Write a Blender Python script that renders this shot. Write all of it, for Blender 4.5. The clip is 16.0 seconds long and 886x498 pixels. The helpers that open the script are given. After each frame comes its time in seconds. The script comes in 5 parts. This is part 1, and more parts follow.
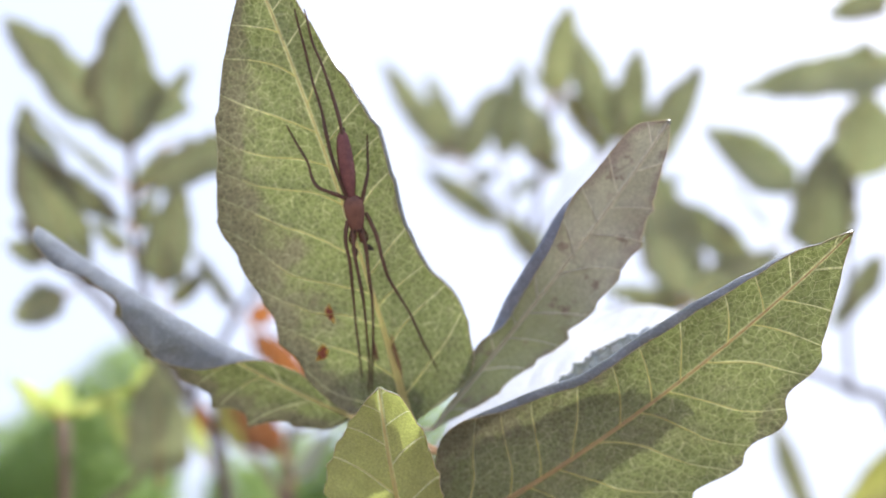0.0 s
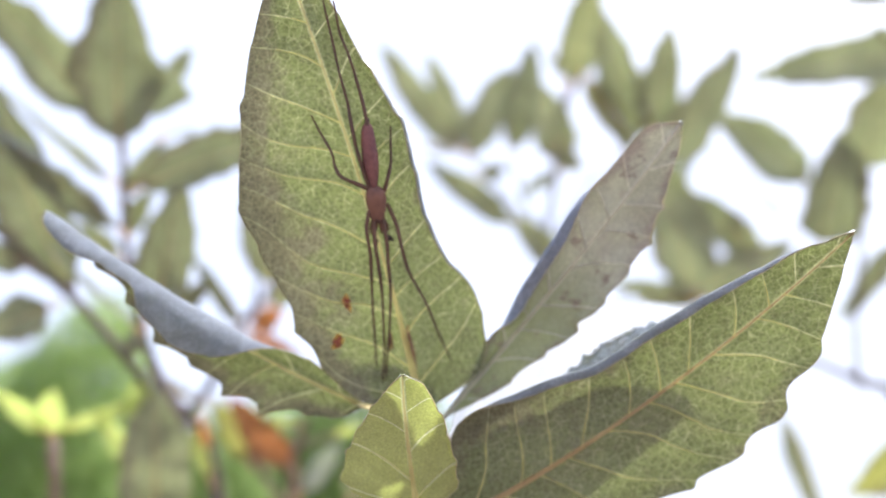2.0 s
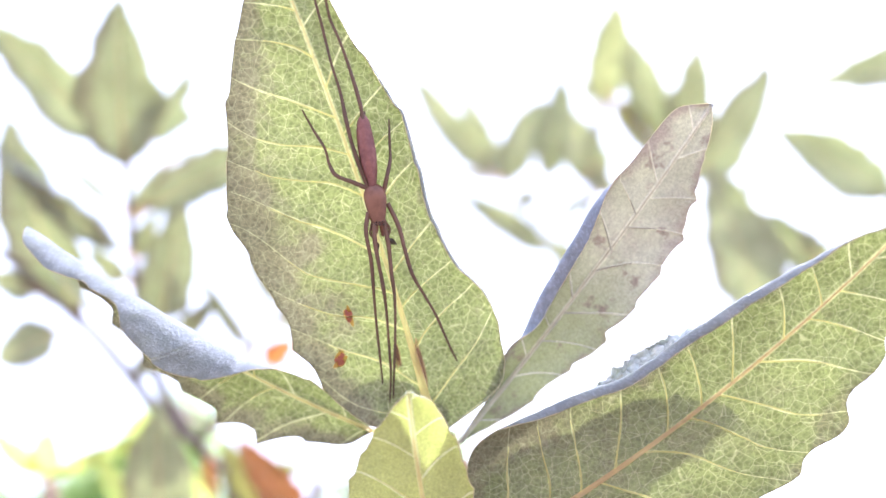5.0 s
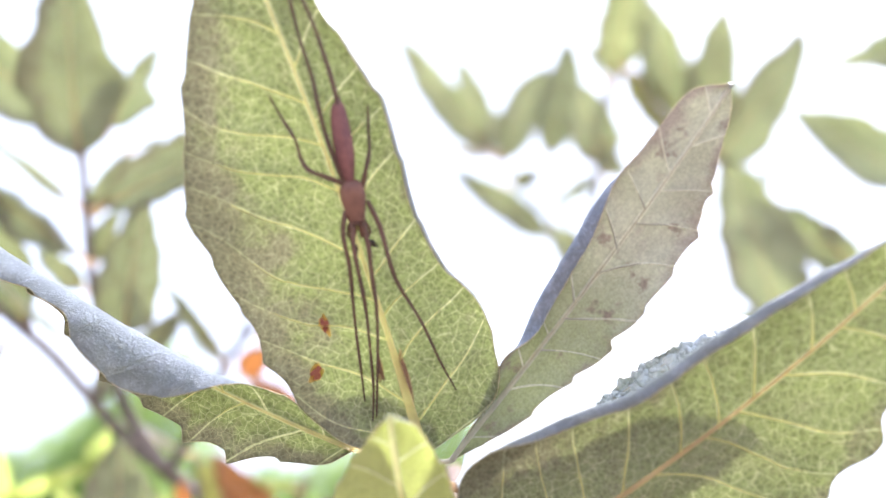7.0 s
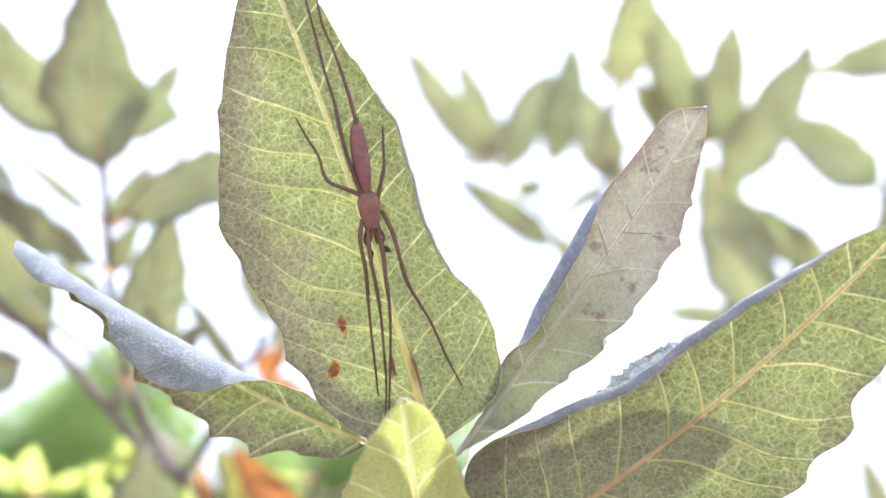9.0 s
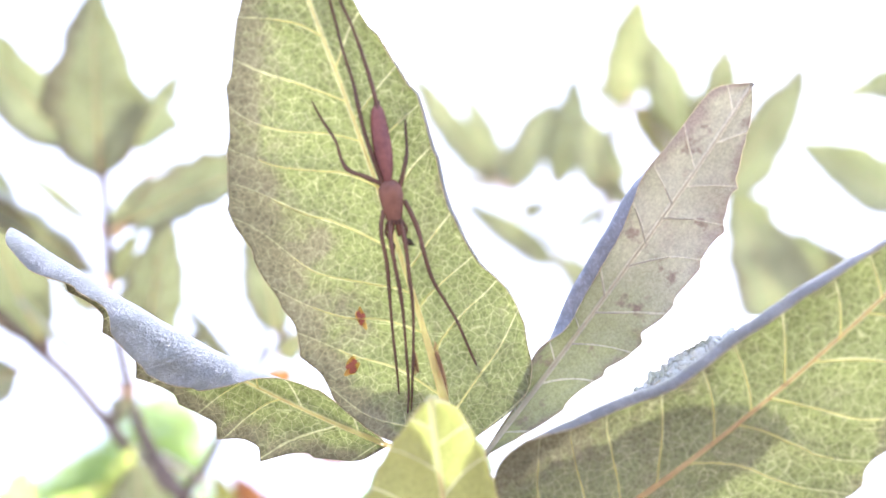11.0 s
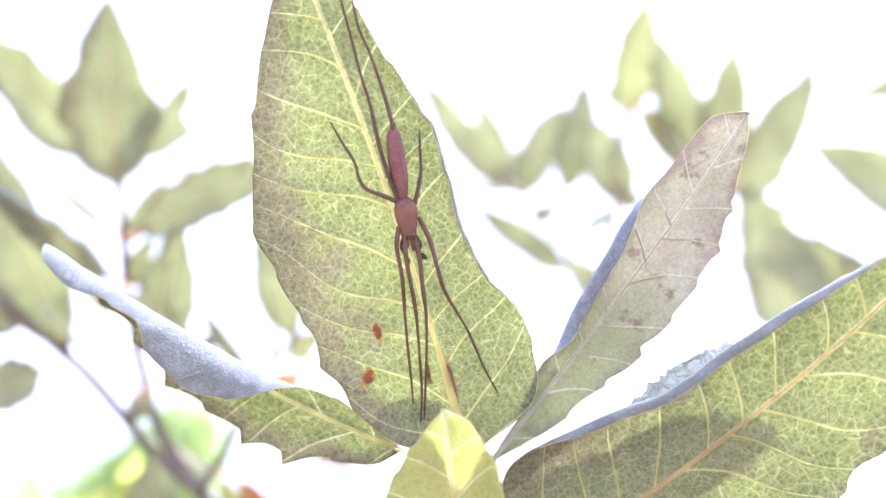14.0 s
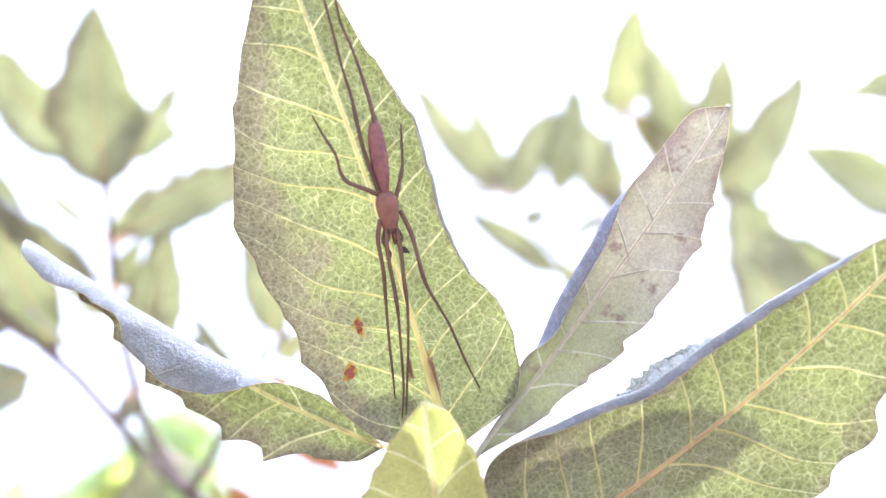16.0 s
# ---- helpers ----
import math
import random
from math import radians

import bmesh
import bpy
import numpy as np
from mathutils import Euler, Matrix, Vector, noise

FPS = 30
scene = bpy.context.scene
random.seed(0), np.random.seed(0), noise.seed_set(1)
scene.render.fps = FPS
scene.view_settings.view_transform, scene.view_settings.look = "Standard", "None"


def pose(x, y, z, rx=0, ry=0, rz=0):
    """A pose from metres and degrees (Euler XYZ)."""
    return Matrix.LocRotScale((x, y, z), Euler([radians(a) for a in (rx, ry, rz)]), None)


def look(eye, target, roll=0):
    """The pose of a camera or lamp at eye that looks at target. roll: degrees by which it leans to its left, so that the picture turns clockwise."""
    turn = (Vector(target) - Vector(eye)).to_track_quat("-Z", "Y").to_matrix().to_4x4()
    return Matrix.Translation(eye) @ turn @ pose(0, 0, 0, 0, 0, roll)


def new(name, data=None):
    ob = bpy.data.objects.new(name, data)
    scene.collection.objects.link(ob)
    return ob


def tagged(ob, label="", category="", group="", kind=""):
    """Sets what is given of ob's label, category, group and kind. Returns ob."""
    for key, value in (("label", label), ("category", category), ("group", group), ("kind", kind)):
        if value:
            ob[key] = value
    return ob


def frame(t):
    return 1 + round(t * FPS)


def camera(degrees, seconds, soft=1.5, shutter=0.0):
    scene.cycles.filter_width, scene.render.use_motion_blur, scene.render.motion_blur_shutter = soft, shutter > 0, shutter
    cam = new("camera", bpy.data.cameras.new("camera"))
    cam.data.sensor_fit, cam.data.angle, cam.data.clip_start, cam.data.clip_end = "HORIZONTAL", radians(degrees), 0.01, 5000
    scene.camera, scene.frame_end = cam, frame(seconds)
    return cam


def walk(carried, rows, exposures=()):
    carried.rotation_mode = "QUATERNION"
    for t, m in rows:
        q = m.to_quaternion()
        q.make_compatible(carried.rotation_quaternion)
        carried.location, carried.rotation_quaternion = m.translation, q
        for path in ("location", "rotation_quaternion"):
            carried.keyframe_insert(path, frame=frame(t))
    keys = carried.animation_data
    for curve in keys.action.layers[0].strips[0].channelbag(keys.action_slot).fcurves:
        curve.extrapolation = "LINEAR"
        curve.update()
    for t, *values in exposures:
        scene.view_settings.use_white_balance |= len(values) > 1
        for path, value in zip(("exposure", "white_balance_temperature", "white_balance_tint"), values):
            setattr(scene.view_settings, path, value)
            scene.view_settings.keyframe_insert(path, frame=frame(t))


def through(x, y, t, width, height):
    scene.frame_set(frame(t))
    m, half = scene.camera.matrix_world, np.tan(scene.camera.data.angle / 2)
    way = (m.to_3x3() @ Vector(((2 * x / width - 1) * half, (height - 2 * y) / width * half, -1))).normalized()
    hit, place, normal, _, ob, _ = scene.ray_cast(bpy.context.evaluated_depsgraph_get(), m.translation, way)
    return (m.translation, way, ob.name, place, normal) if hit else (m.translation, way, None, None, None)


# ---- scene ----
# A long-legged spider on the underside of a spiny evergreen oak leaf, seen from below against the sky.
# SHRUB is the space in which the twigs are laid out: millimetres, x across, y up, z towards the viewer.
SHRUB = pose(0, 0, 1.45, 121, 0, 0)

cam = camera(60, 16.0, soft=1.5)
cam.data.dof.use_dof = True
cam.data.dof.focus_distance = 0.083
cam.data.dof.aperture_fstop = 10.0

PATH = [
    (0.0, pose(0.0070, -0.0280, 1.4323, 118.13, -0.23, -2.05)),
    (0.5, pose(0.0073, -0.0260, 1.4352, 118.30, -0.19, -2.00)),
    (1.0, pose(0.0088, -0.0235, 1.4412, 117.65, -0.66, -1.76)),
    (1.5, pose(0.0017, -0.0197, 1.4471, 116.40, -0.58, -2.31)),
    (2.0, pose(-0.0057, -0.0198, 1.4505, 114.99, 0.31, -4.09)),
    (2.5, pose(-0.0027, -0.0174, 1.4537, 115.13, -0.40, -3.18)),
    (3.0, pose(0.0044, -0.0174, 1.4511, 116.12, -0.31, -1.89)),
    (3.5, pose(0.0032, -0.0100, 1.4508, 117.56, -1.53, 0.59)),
    (4.0, pose(0.0079, 0.0019, 1.4432, 121.15, -1.15, 1.38)),
    (4.2, pose(0.0083, 0.0045, 1.4418, 121.86, -0.82, 1.82)),
    (6.3, pose(0.0098, -0.0007, 1.4441, 120.16, -0.42, 0.82)),
    (6.5, pose(0.0115, -0.0008, 1.4436, 119.98, -0.31, 1.06)),
    (6.7, pose(0.0090, 0.0009, 1.4469, 119.80, -0.25, 0.65)),
    (7.0, pose(0.0066, 0.0159, 1.4617, 118.32, -0.32, 0.71)),
    (7.5, pose(-0.0023, 0.0226, 1.4710, 116.96, 0.66, -0.72)),
    (8.0, pose(-0.0018, 0.0117, 1.4723, 114.93, 0.32, -2.10)),
    (8.5, pose(-0.0010, 0.0015, 1.4659, 116.06, -0.24, -0.82)),
    (9.0, pose(0.0000, 0.0005, 1.4663, 115.57, -0.03, -0.89)),
    (9.2, pose(-0.0022, 0.0043, 1.4631, 116.68, 0.23, -0.53)),
    (11.3, pose(0.0017, 0.0165, 1.4556, 121.41, -0.45, 0.93)),
    (11.5, pose(0.0016, 0.0184, 1.4571, 121.39, -0.50, 1.29)),
    (12.0, pose(0.0020, 0.0194, 1.4578, 120.95, -0.29, 1.73)),
    (12.5, pose(0.0049, 0.0189, 1.4579, 121.56, -0.95, 2.14)),
    (13.0, pose(0.0059, 0.0146, 1.4579, 121.16, -0.83, 1.87)),
    (13.5, pose(0.0042, 0.0159, 1.4554, 121.96, -0.97, 2.05)),
    (14.0, pose(0.0046, 0.0145, 1.4557, 121.73, -0.79, 1.75)),
    (14.5, pose(0.0035, 0.0169, 1.4544, 122.45, -0.54, 1.77)),
    (15.0, pose(0.0057, 0.0143, 1.4567, 122.18, -0.47, 1.63)),
    (15.5, pose(0.0062, 0.0162, 1.4540, 122.60, -0.12, 1.58)),
    (16.0, pose(0.0061, 0.0148, 1.4550, 122.10, -0.36, 1.60)),
]
EXPOSURES = [(0.0, 0.30, 5700, 15), (1.5, 0.43, 5700, 15), (3.5, 1.02, 5700, 15), (4.2, 1.42, 5550, 19), (6.7, 1.40, 5500, 21), (7.0, 1.10, 5700, 15), (7.5, 1.05, 5700, 15), (9.0, 1.17, 5700, 15), (11.5, 1.48, 5500, 22), (16.0, 1.52, 5500, 22)]
walk(cam, PATH, EXPOSURES)

# how the twig with the spider sways, in the shrub's space
SWAY = [
    (0.0, pose(-0.0031, -0.0076, 0.0248, 1.62, -3.83, 0.48)),
    (0.5, pose(-0.0040, -0.0069, 0.0200, 2.27, -3.63, 0.62)),
    (1.0, pose(-0.0015, -0.0042, 0.0162, 1.27, -2.83, 0.72)),
    (1.5, pose(-0.0035, 0.0005, 0.0111, -0.12, -2.66, 0.92)),
    (2.0, pose(-0.0084, 0.0049, 0.0072, -1.82, -2.67, -0.33)),
    (2.5, pose(-0.0008, 0.0013, 0.0035, 0.42, 0.90, 0.10)),
    (3.0, pose(-0.0022, 0.0100, 0.0092, -3.49, -0.20, -0.51)),
    (3.5, pose(0.0036, 0.0053, 0.0040, -1.53, 1.25, 0.17)),
    (4.0, pose(0.0049, -0.0038, 0.0019, 0.37, 0.66, -0.05)),
    (4.2, pose(0.0038, -0.0081, -0.0003, 1.17, 1.10, -0.62)),
    (6.3, pose(0.0010, -0.0084, 0.0028, 2.60, -0.70, -0.30)),
    (6.5, pose(0.0023, -0.0075, 0.0032, 2.22, -0.45, -0.24)),
    (6.7, pose(0.0013, -0.0074, 0.0025, 1.97, 0.31, 0.10)),
    (7.0, pose(0.0001, -0.0022, -0.0114, 0.82, -0.02, 0.13)),
    (7.5, pose(-0.0076, 0.0062, -0.0193, -2.71, -2.04, 0.03)),
    (8.0, pose(-0.0033, 0.0129, -0.0130, -5.12, 1.37, -0.47)),
    (8.5, pose(-0.0014, 0.0071, -0.0087, -1.92, 0.55, 0.32)),
    (9.0, pose(-0.0062, 0.0149, -0.0092, -6.27, -1.72, 0.94)),
    (9.2, pose(-0.0053, 0.0114, -0.0063, -5.34, -1.96, 1.43)),
    (11.3, pose(-0.0003, -0.0037, -0.0123, 0.65, 0.33, -0.01)),
    (11.5, pose(0.0006, -0.0049, -0.0145, 1.11, 0.65, -0.26)),
    (12.0, pose(0.0017, -0.0012, -0.0151, -0.21, 0.84, -0.37)),
    (12.5, pose(0.0041, -0.0025, -0.0160, 0.52, 1.34, -0.19)),
    (13.0, pose(0.0019, -0.0011, -0.0140, 0.09, 0.96, 0.13)),
    (13.5, pose(0.0030, -0.0048, -0.0149, 1.23, 1.16, -0.25)),
    (14.0, pose(0.0025, -0.0043, -0.0143, 1.45, 0.94, 0.03)),
    (14.5, pose(0.0023, -0.0052, -0.0157, 1.59, 0.83, -0.19)),
    (15.0, pose(0.0026, -0.0020, -0.0150, 0.36, 0.72, -0.23)),
    (15.5, pose(0.0008, -0.0061, -0.0152, 2.05, 0.42, -0.29)),
    (16.0, pose(0.0027, -0.0026, -0.0139, 0.60, 1.04, -0.27)),
]

# the branches behind stir a little in the same breeze
UPRIGHT_SWAY = [
    (0.0, pose(-0.0048, 0.0018, -0.0018, -0.49, -1.04, -0.05)),
    (0.5, pose(-0.0042, 0.0011, -0.0014, -0.20, -0.94, 0.20)),
    (1.0, pose(-0.0029, 0.0024, 0.0024, -0.60, -1.06, 0.64)),
    (1.5, pose(-0.0003, 0.0020, 0.0012, -0.30, -0.18, 0.94)),
    (2.0, pose(0.0005, 0.0006, 0.0048, -0.48, -0.14, -1.08)),
    (2.5, pose(0.0019, 0.0046, 0.0049, -1.74, 0.23, -0.88)),
    (3.0, pose(0.0076, 0.0031, 0.0061, -1.40, 1.68, -1.00)),
    (3.5, pose(0.0064, -0.0016, 0.0057, 0.29, 1.25, 0.18)),
    (4.0, pose(-0.0043, -0.0047, -0.0041, 1.59, -0.76, -0.19)),
    (6.5, pose(-0.0031, -0.0037, -0.0026, 1.02, -0.50, -0.49)),
    (7.0, pose(-0.0020, -0.0008, -0.0015, 0.19, -0.49, -0.01)),
    (7.5, pose(-0.0010, 0.0018, 0.0010, -0.37, -0.54, 0.95)),
    (8.0, pose(0.0088, 0.0044, -0.0004, -1.80, 2.57, -0.86)),
    (8.5, pose(0.0069, 0.0063, 0.0018, -2.22, 1.82, -0.54)),
    (9.0, pose(0.0077, 0.0047, 0.0030, -1.78, 1.91, -0.86)),
    (11.5, pose(-0.0009, 0.0021, -0.0013, -0.42, -0.12, 0.57)),
    (12.0, pose(-0.0040, -0.0071, -0.0041, 2.36, -0.80, 0.14)),
    (12.5, pose(-0.0008, 0.0008, -0.0011, 0.05, -0.12, 0.80)),
    (13.0, pose(-0.0009, -0.0042, -0.0024, 1.36, -0.07, 0.18)),
    (13.5, pose(0.0001, 0.0003, 0.0001, 0.06, -0.03, 0.48)),
    (14.0, pose(-0.0037, -0.0054, -0.0010, 1.75, -1.07, 0.16)),
    (14.5, pose(-0.0006, 0.0001, -0.0006, 0.20, -0.13, 0.58)),
    (15.0, pose(-0.0022, -0.0050, -0.0023, 1.66, -0.48, 0.23)),
    (15.5, pose(-0.0001, 0.0002, -0.0010, 0.07, 0.07, 0.36)),
    (16.0, pose(-0.0027, -0.0067, -0.0033, 2.25, -0.53, 0.34)),
]
TUFT_SWAY = [
    (0.0, pose(0.0042, 0.0012, -0.0078, -0.08, 0.45, 0.49)),
    (0.5, pose(0.0049, 0.0008, -0.0066, -0.08, 0.51, 0.48)),
    (1.0, pose(0.0018, 0.0009, -0.0033, -0.17, 0.04, 0.55)),
    (1.5, pose(0.0025, 0.0003, 0.0027, -0.25, 0.27, 0.59)),
    (2.0, pose(-0.0011, -0.0044, 0.0085, 0.34, -0.35, 1.17)),
    (2.5, pose(0.0018, -0.0034, 0.0103, 0.16, 0.10, 0.93)),
    (3.0, pose(0.0056, -0.0044, 0.0107, 0.41, 0.56, 0.38)),
    (3.5, pose(0.0055, -0.0028, 0.0003, 0.36, 0.58, 0.04)),
    (4.0, pose(0.0036, -0.0004, -0.0051, -0.12, 0.34, 0.67)),
    (6.5, pose(0.0013, 0.0039, -0.0085, -0.41, -0.00, -0.36)),
    (7.0, pose(-0.0017, 0.0031, -0.0013, -0.43, -0.39, -0.41)),
    (7.5, pose(-0.0056, -0.0035, 0.0051, 0.44, -0.87, -0.26)),
    (8.0, pose(-0.0026, -0.0044, 0.0159, 0.18, -0.65, 0.91)),
    (8.5, pose(0.0017, -0.0037, 0.0115, 0.28, 0.08, 0.21)),
    (9.0, pose(0.0019, -0.0036, 0.0126, 0.23, 0.02, 0.35)),
    (11.5, pose(-0.0046, 0.0009, -0.0038, -0.01, -0.73, -0.45)),
    (12.0, pose(-0.0045, 0.0010, -0.0049, 0.02, -0.64, -0.70)),
    (12.5, pose(-0.0014, 0.0017, -0.0055, 0.02, -0.38, -0.67)),
    (13.0, pose(-0.0028, 0.0043, -0.0024, -0.60, -0.56, -0.61)),
    (13.5, pose(-0.0019, 0.0027, -0.0064, -0.13, -0.54, -0.66)),
    (14.0, pose(-0.0033, 0.0019, -0.0031, -0.26, -0.65, -0.35)),
    (14.5, pose(-0.0033, 0.0010, -0.0046, 0.05, -0.65, -0.60)),
    (15.0, pose(-0.0014, 0.0040, -0.0017, -0.65, -0.30, -0.52)),
    (15.5, pose(-0.0001, 0.0020, -0.0030, -0.13, -0.10, -0.70)),
    (16.0, pose(-0.0021, 0.0016, -0.0018, -0.26, -0.41, -0.58)),
]
BOUGH_SWAY = [
    (0.0, pose(0.0042, 0.0003, 0.0046, 0.37, 0.85, -1.36)),
    (0.5, pose(0.0023, 0.0000, 0.0022, 0.35, 0.58, -0.77)),
    (1.0, pose(0.0013, -0.0005, 0.0009, 0.19, 0.33, -0.47)),
    (1.5, pose(0.0010, -0.0012, -0.0000, 0.37, 0.36, -0.41)),
    (2.0, pose(0.0011, -0.0013, -0.0016, 0.50, 0.36, -0.52)),
    (2.5, pose(0.0033, -0.0032, -0.0021, 1.17, 0.84, -0.85)),
    (3.0, pose(0.0007, -0.0015, -0.0000, 0.81, 0.65, -0.76)),
    (3.5, pose(0.0004, 0.0002, 0.0007, 0.37, 0.60, -0.27)),
    (4.0, pose(0.0026, 0.0027, 0.0064, 0.04, 0.57, -0.71)),
    (6.5, pose(0.0013, 0.0019, 0.0041, -0.23, 0.45, -0.44)),
    (7.0, pose(-0.0022, 0.0020, 0.0002, -0.82, -0.52, 0.60)),
    (7.5, pose(-0.0045, 0.0021, -0.0039, -1.13, -1.35, 1.38)),
    (8.0, pose(-0.0051, -0.0024, -0.0025, 0.19, -1.02, 0.81)),
    (8.5, pose(0.0006, -0.0032, -0.0039, 0.89, 0.17, -0.16)),
    (9.0, pose(-0.0001, -0.0013, -0.0029, 0.21, 0.13, 0.32)),
    (11.5, pose(-0.0006, -0.0004, -0.0020, 0.01, -0.54, 0.31)),
    (12.0, pose(-0.0006, 0.0015, 0.0013, -0.44, -0.31, 0.20)),
    (12.5, pose(-0.0003, 0.0016, 0.0024, -0.48, 0.02, 0.01)),
    (13.0, pose(-0.0024, 0.0013, -0.0012, -0.65, -0.72, 0.72)),
    (13.5, pose(-0.0004, 0.0005, 0.0001, -0.17, -0.17, 0.14)),
    (14.0, pose(-0.0010, 0.0004, -0.0009, -0.26, -0.47, 0.38)),
    (14.5, pose(-0.0001, 0.0002, 0.0000, -0.06, -0.13, 0.06)),
    (15.0, pose(-0.0024, 0.0002, -0.0029, -0.38, -0.88, 0.80)),
    (15.5, pose(-0.0015, 0.0010, -0.0006, -0.40, -0.46, 0.48)),
    (16.0, pose(-0.0015, 0.0017, 0.0007, -0.54, -0.34, 0.42)),
]

# ---- light: high sun behind the leaves, open sky ----
SUN_UP, SUN_TURN = radians(57), radians(-73)      # height; turn to the left of straight ahead (+y)
sun_from = Vector((-math.sin(SUN_TURN) * math.cos(SUN_UP), math.cos(SUN_TURN) * math.cos(SUN_UP), math.sin(SUN_UP)))
world = bpy.data.worlds.new("sky")
scene.world = world
world.use_nodes = True
wn = world.node_tree.nodes
sky = wn.new("ShaderNodeTexSky")
sky.sky_type, sky.sun_disc = "NISHITA", False
sky.sun_elevation, sky.sun_rotation = SUN_UP, math.atan2(sun_from.x, sun_from.y)
sky.air_density, sky.dust_density, sky.ozone_density = 1.0, 8.0, 1.0
wn["Background"].inputs["Strength"].default_value = 0.15
haze = wn.new("ShaderNodeMix")                   # thin white haze over the whole sky
haze.data_type = "RGBA"
haze.inputs[0].default_value = 0.55
haze.inputs[7].default_value = (8.6, 8.8, 9.2, 1)
world.node_tree.links.new(sky.outputs[0], haze.inputs[6])
world.node_tree.links.new(haze.outputs[2], wn["Background"].inputs["Color"])
lamp = bpy.data.lights.new("sun", "SUN")
lamp.energy, lamp.angle, lamp.color = 5.0, radians(0.53), (1.0, 0.95, 0.86)
sun = new("sun", lamp)
sun.matrix_basis = look(sun_from * 20, (0, 0, 0))


# ---- materials ----
def material(name):
    m = bpy.data.materials.new(name)
    m.use_nodes = True
    m.node_tree.nodes.clear()
    return m, m.node_tree.nodes, m.node_tree.links


class Net:
    """Short hand for wiring shader nodes."""

    def __init__(self, name):
        self.m, self.n, self.l = material(name)

    def put(self, socket, value):
        if isinstance(value, bpy.types.NodeSocket):
            self.l.new(value, socket)
        elif isinstance(value, tuple) and len(value) == 3 and socket.type == "RGBA":
            socket.default_value = (*value, 1)
        else:
            socket.default_value = value

    def math(self, op, a, b=0.0, c=0.0, clamp=False):
        x = self.n.new("ShaderNodeMath")
        x.operation, x.use_clamp = op, clamp
        for i, v in enumerate((a, b, c)):
            self.put(x.inputs[i], v)
        return x.outputs[0]

    def ramp(self, v, lo, hi, a=0.0, b=1.0):
        x = self.n.new("ShaderNodeMapRange")
        x.interpolation_type = "SMOOTHSTEP"
        for i, q in enumerate((v, lo, hi, a, b)):
            self.put(x.inputs[i], q)
        return x.outputs[0]

    def mix(self, f, a, b, blend="MIX"):
        x = self.n.new("ShaderNodeMix")
        x.data_type, x.blend_type = "RGBA", blend
        self.put(x.inputs[0], f), self.put(x.inputs[6], a), self.put(x.inputs[7], b)
        return x.outputs[2]

    def noise(self, vec, scale, detail=4.0, rough=0.55, distort=0.0):
        x = self.n.new("ShaderNodeTexNoise")
        self.put(x.inputs["Vector"], vec)
        for k, v in (("Scale", scale), ("Detail", detail), ("Roughness", rough), ("Distortion", distort)):
            x.inputs[k].default_value = v
        return x.outputs["Fac"]

    def cells(self, vec, scale, feature="DISTANCE_TO_EDGE"):
        x = self.n.new("ShaderNodeTexVoronoi")
        x.feature = feature
        self.put(x.inputs["Vector"], vec)
        x.inputs["Scale"].default_value = scale
        return x.outputs["Distance"]

    def bump(self, height, strength, distance):
        x = self.n.new("ShaderNodeBump")
        x.inputs["Strength"].default_value, x.inputs["Distance"].default_value = strength, distance
        self.put(x.inputs["Height"], height)
        return x.outputs[0]

    def shader(self, kind, **values):
        x = self.n.new(kind)
        for k, v in values.items():
            self.put(x.inputs[k.replace("_", " ")], v)
        return x.outputs[0]

    def blend(self, f, a, b):
        x = self.n.new("ShaderNodeMixShader")
        self.put(x.inputs[0], f), self.put(x.inputs[1], a), self.put(x.inputs[2], b)
        return x.outputs[0]

    def done(self, surface):
        out = self.n.new("ShaderNodeOutputMaterial")
        self.l.new(surface, out.inputs["Surface"])
        return self.m


VEIN_STEP, VEIN_SLOPE, VEIN_BEND = 5.3, 0.62, 0.012   # side veins: spacing in mm, lean and curve towards the tip


def leaf_coordinates(net):
    """The leaf's own map: millimetres along the midrib and across it."""
    uv = net.n.new("ShaderNodeUVMap")
    uv.uv_map = "leaf"
    sep = net.n.new("ShaderNodeSeparateXYZ")
    net.l.new(uv.outputs[0], sep.inputs[0])
    along, across = net.math("MULTIPLY", sep.outputs[0], 100.0), net.math("MULTIPLY", sep.outputs[1], 100.0)
    ob = net.n.new("ShaderNodeObjectInfo")
    put = net.n.new("ShaderNodeCombineXYZ")
    net.put(put.inputs[0], along), net.put(put.inputs[1], across)
    net.put(put.inputs[2], net.math("MULTIPLY", ob.outputs["Random"], 370.0))
    return along, across, put.outputs[0], ob.outputs["Random"]


def leaf_margin(net):
    """0 at the midrib to 1 at the margin, on the side left of the midrib negative."""
    uv = net.n.new("ShaderNodeUVMap")
    uv.uv_map = "margin"
    sep = net.n.new("ShaderNodeSeparateXYZ")
    net.l.new(uv.outputs[0], sep.inputs[0])
    return sep.outputs[1]


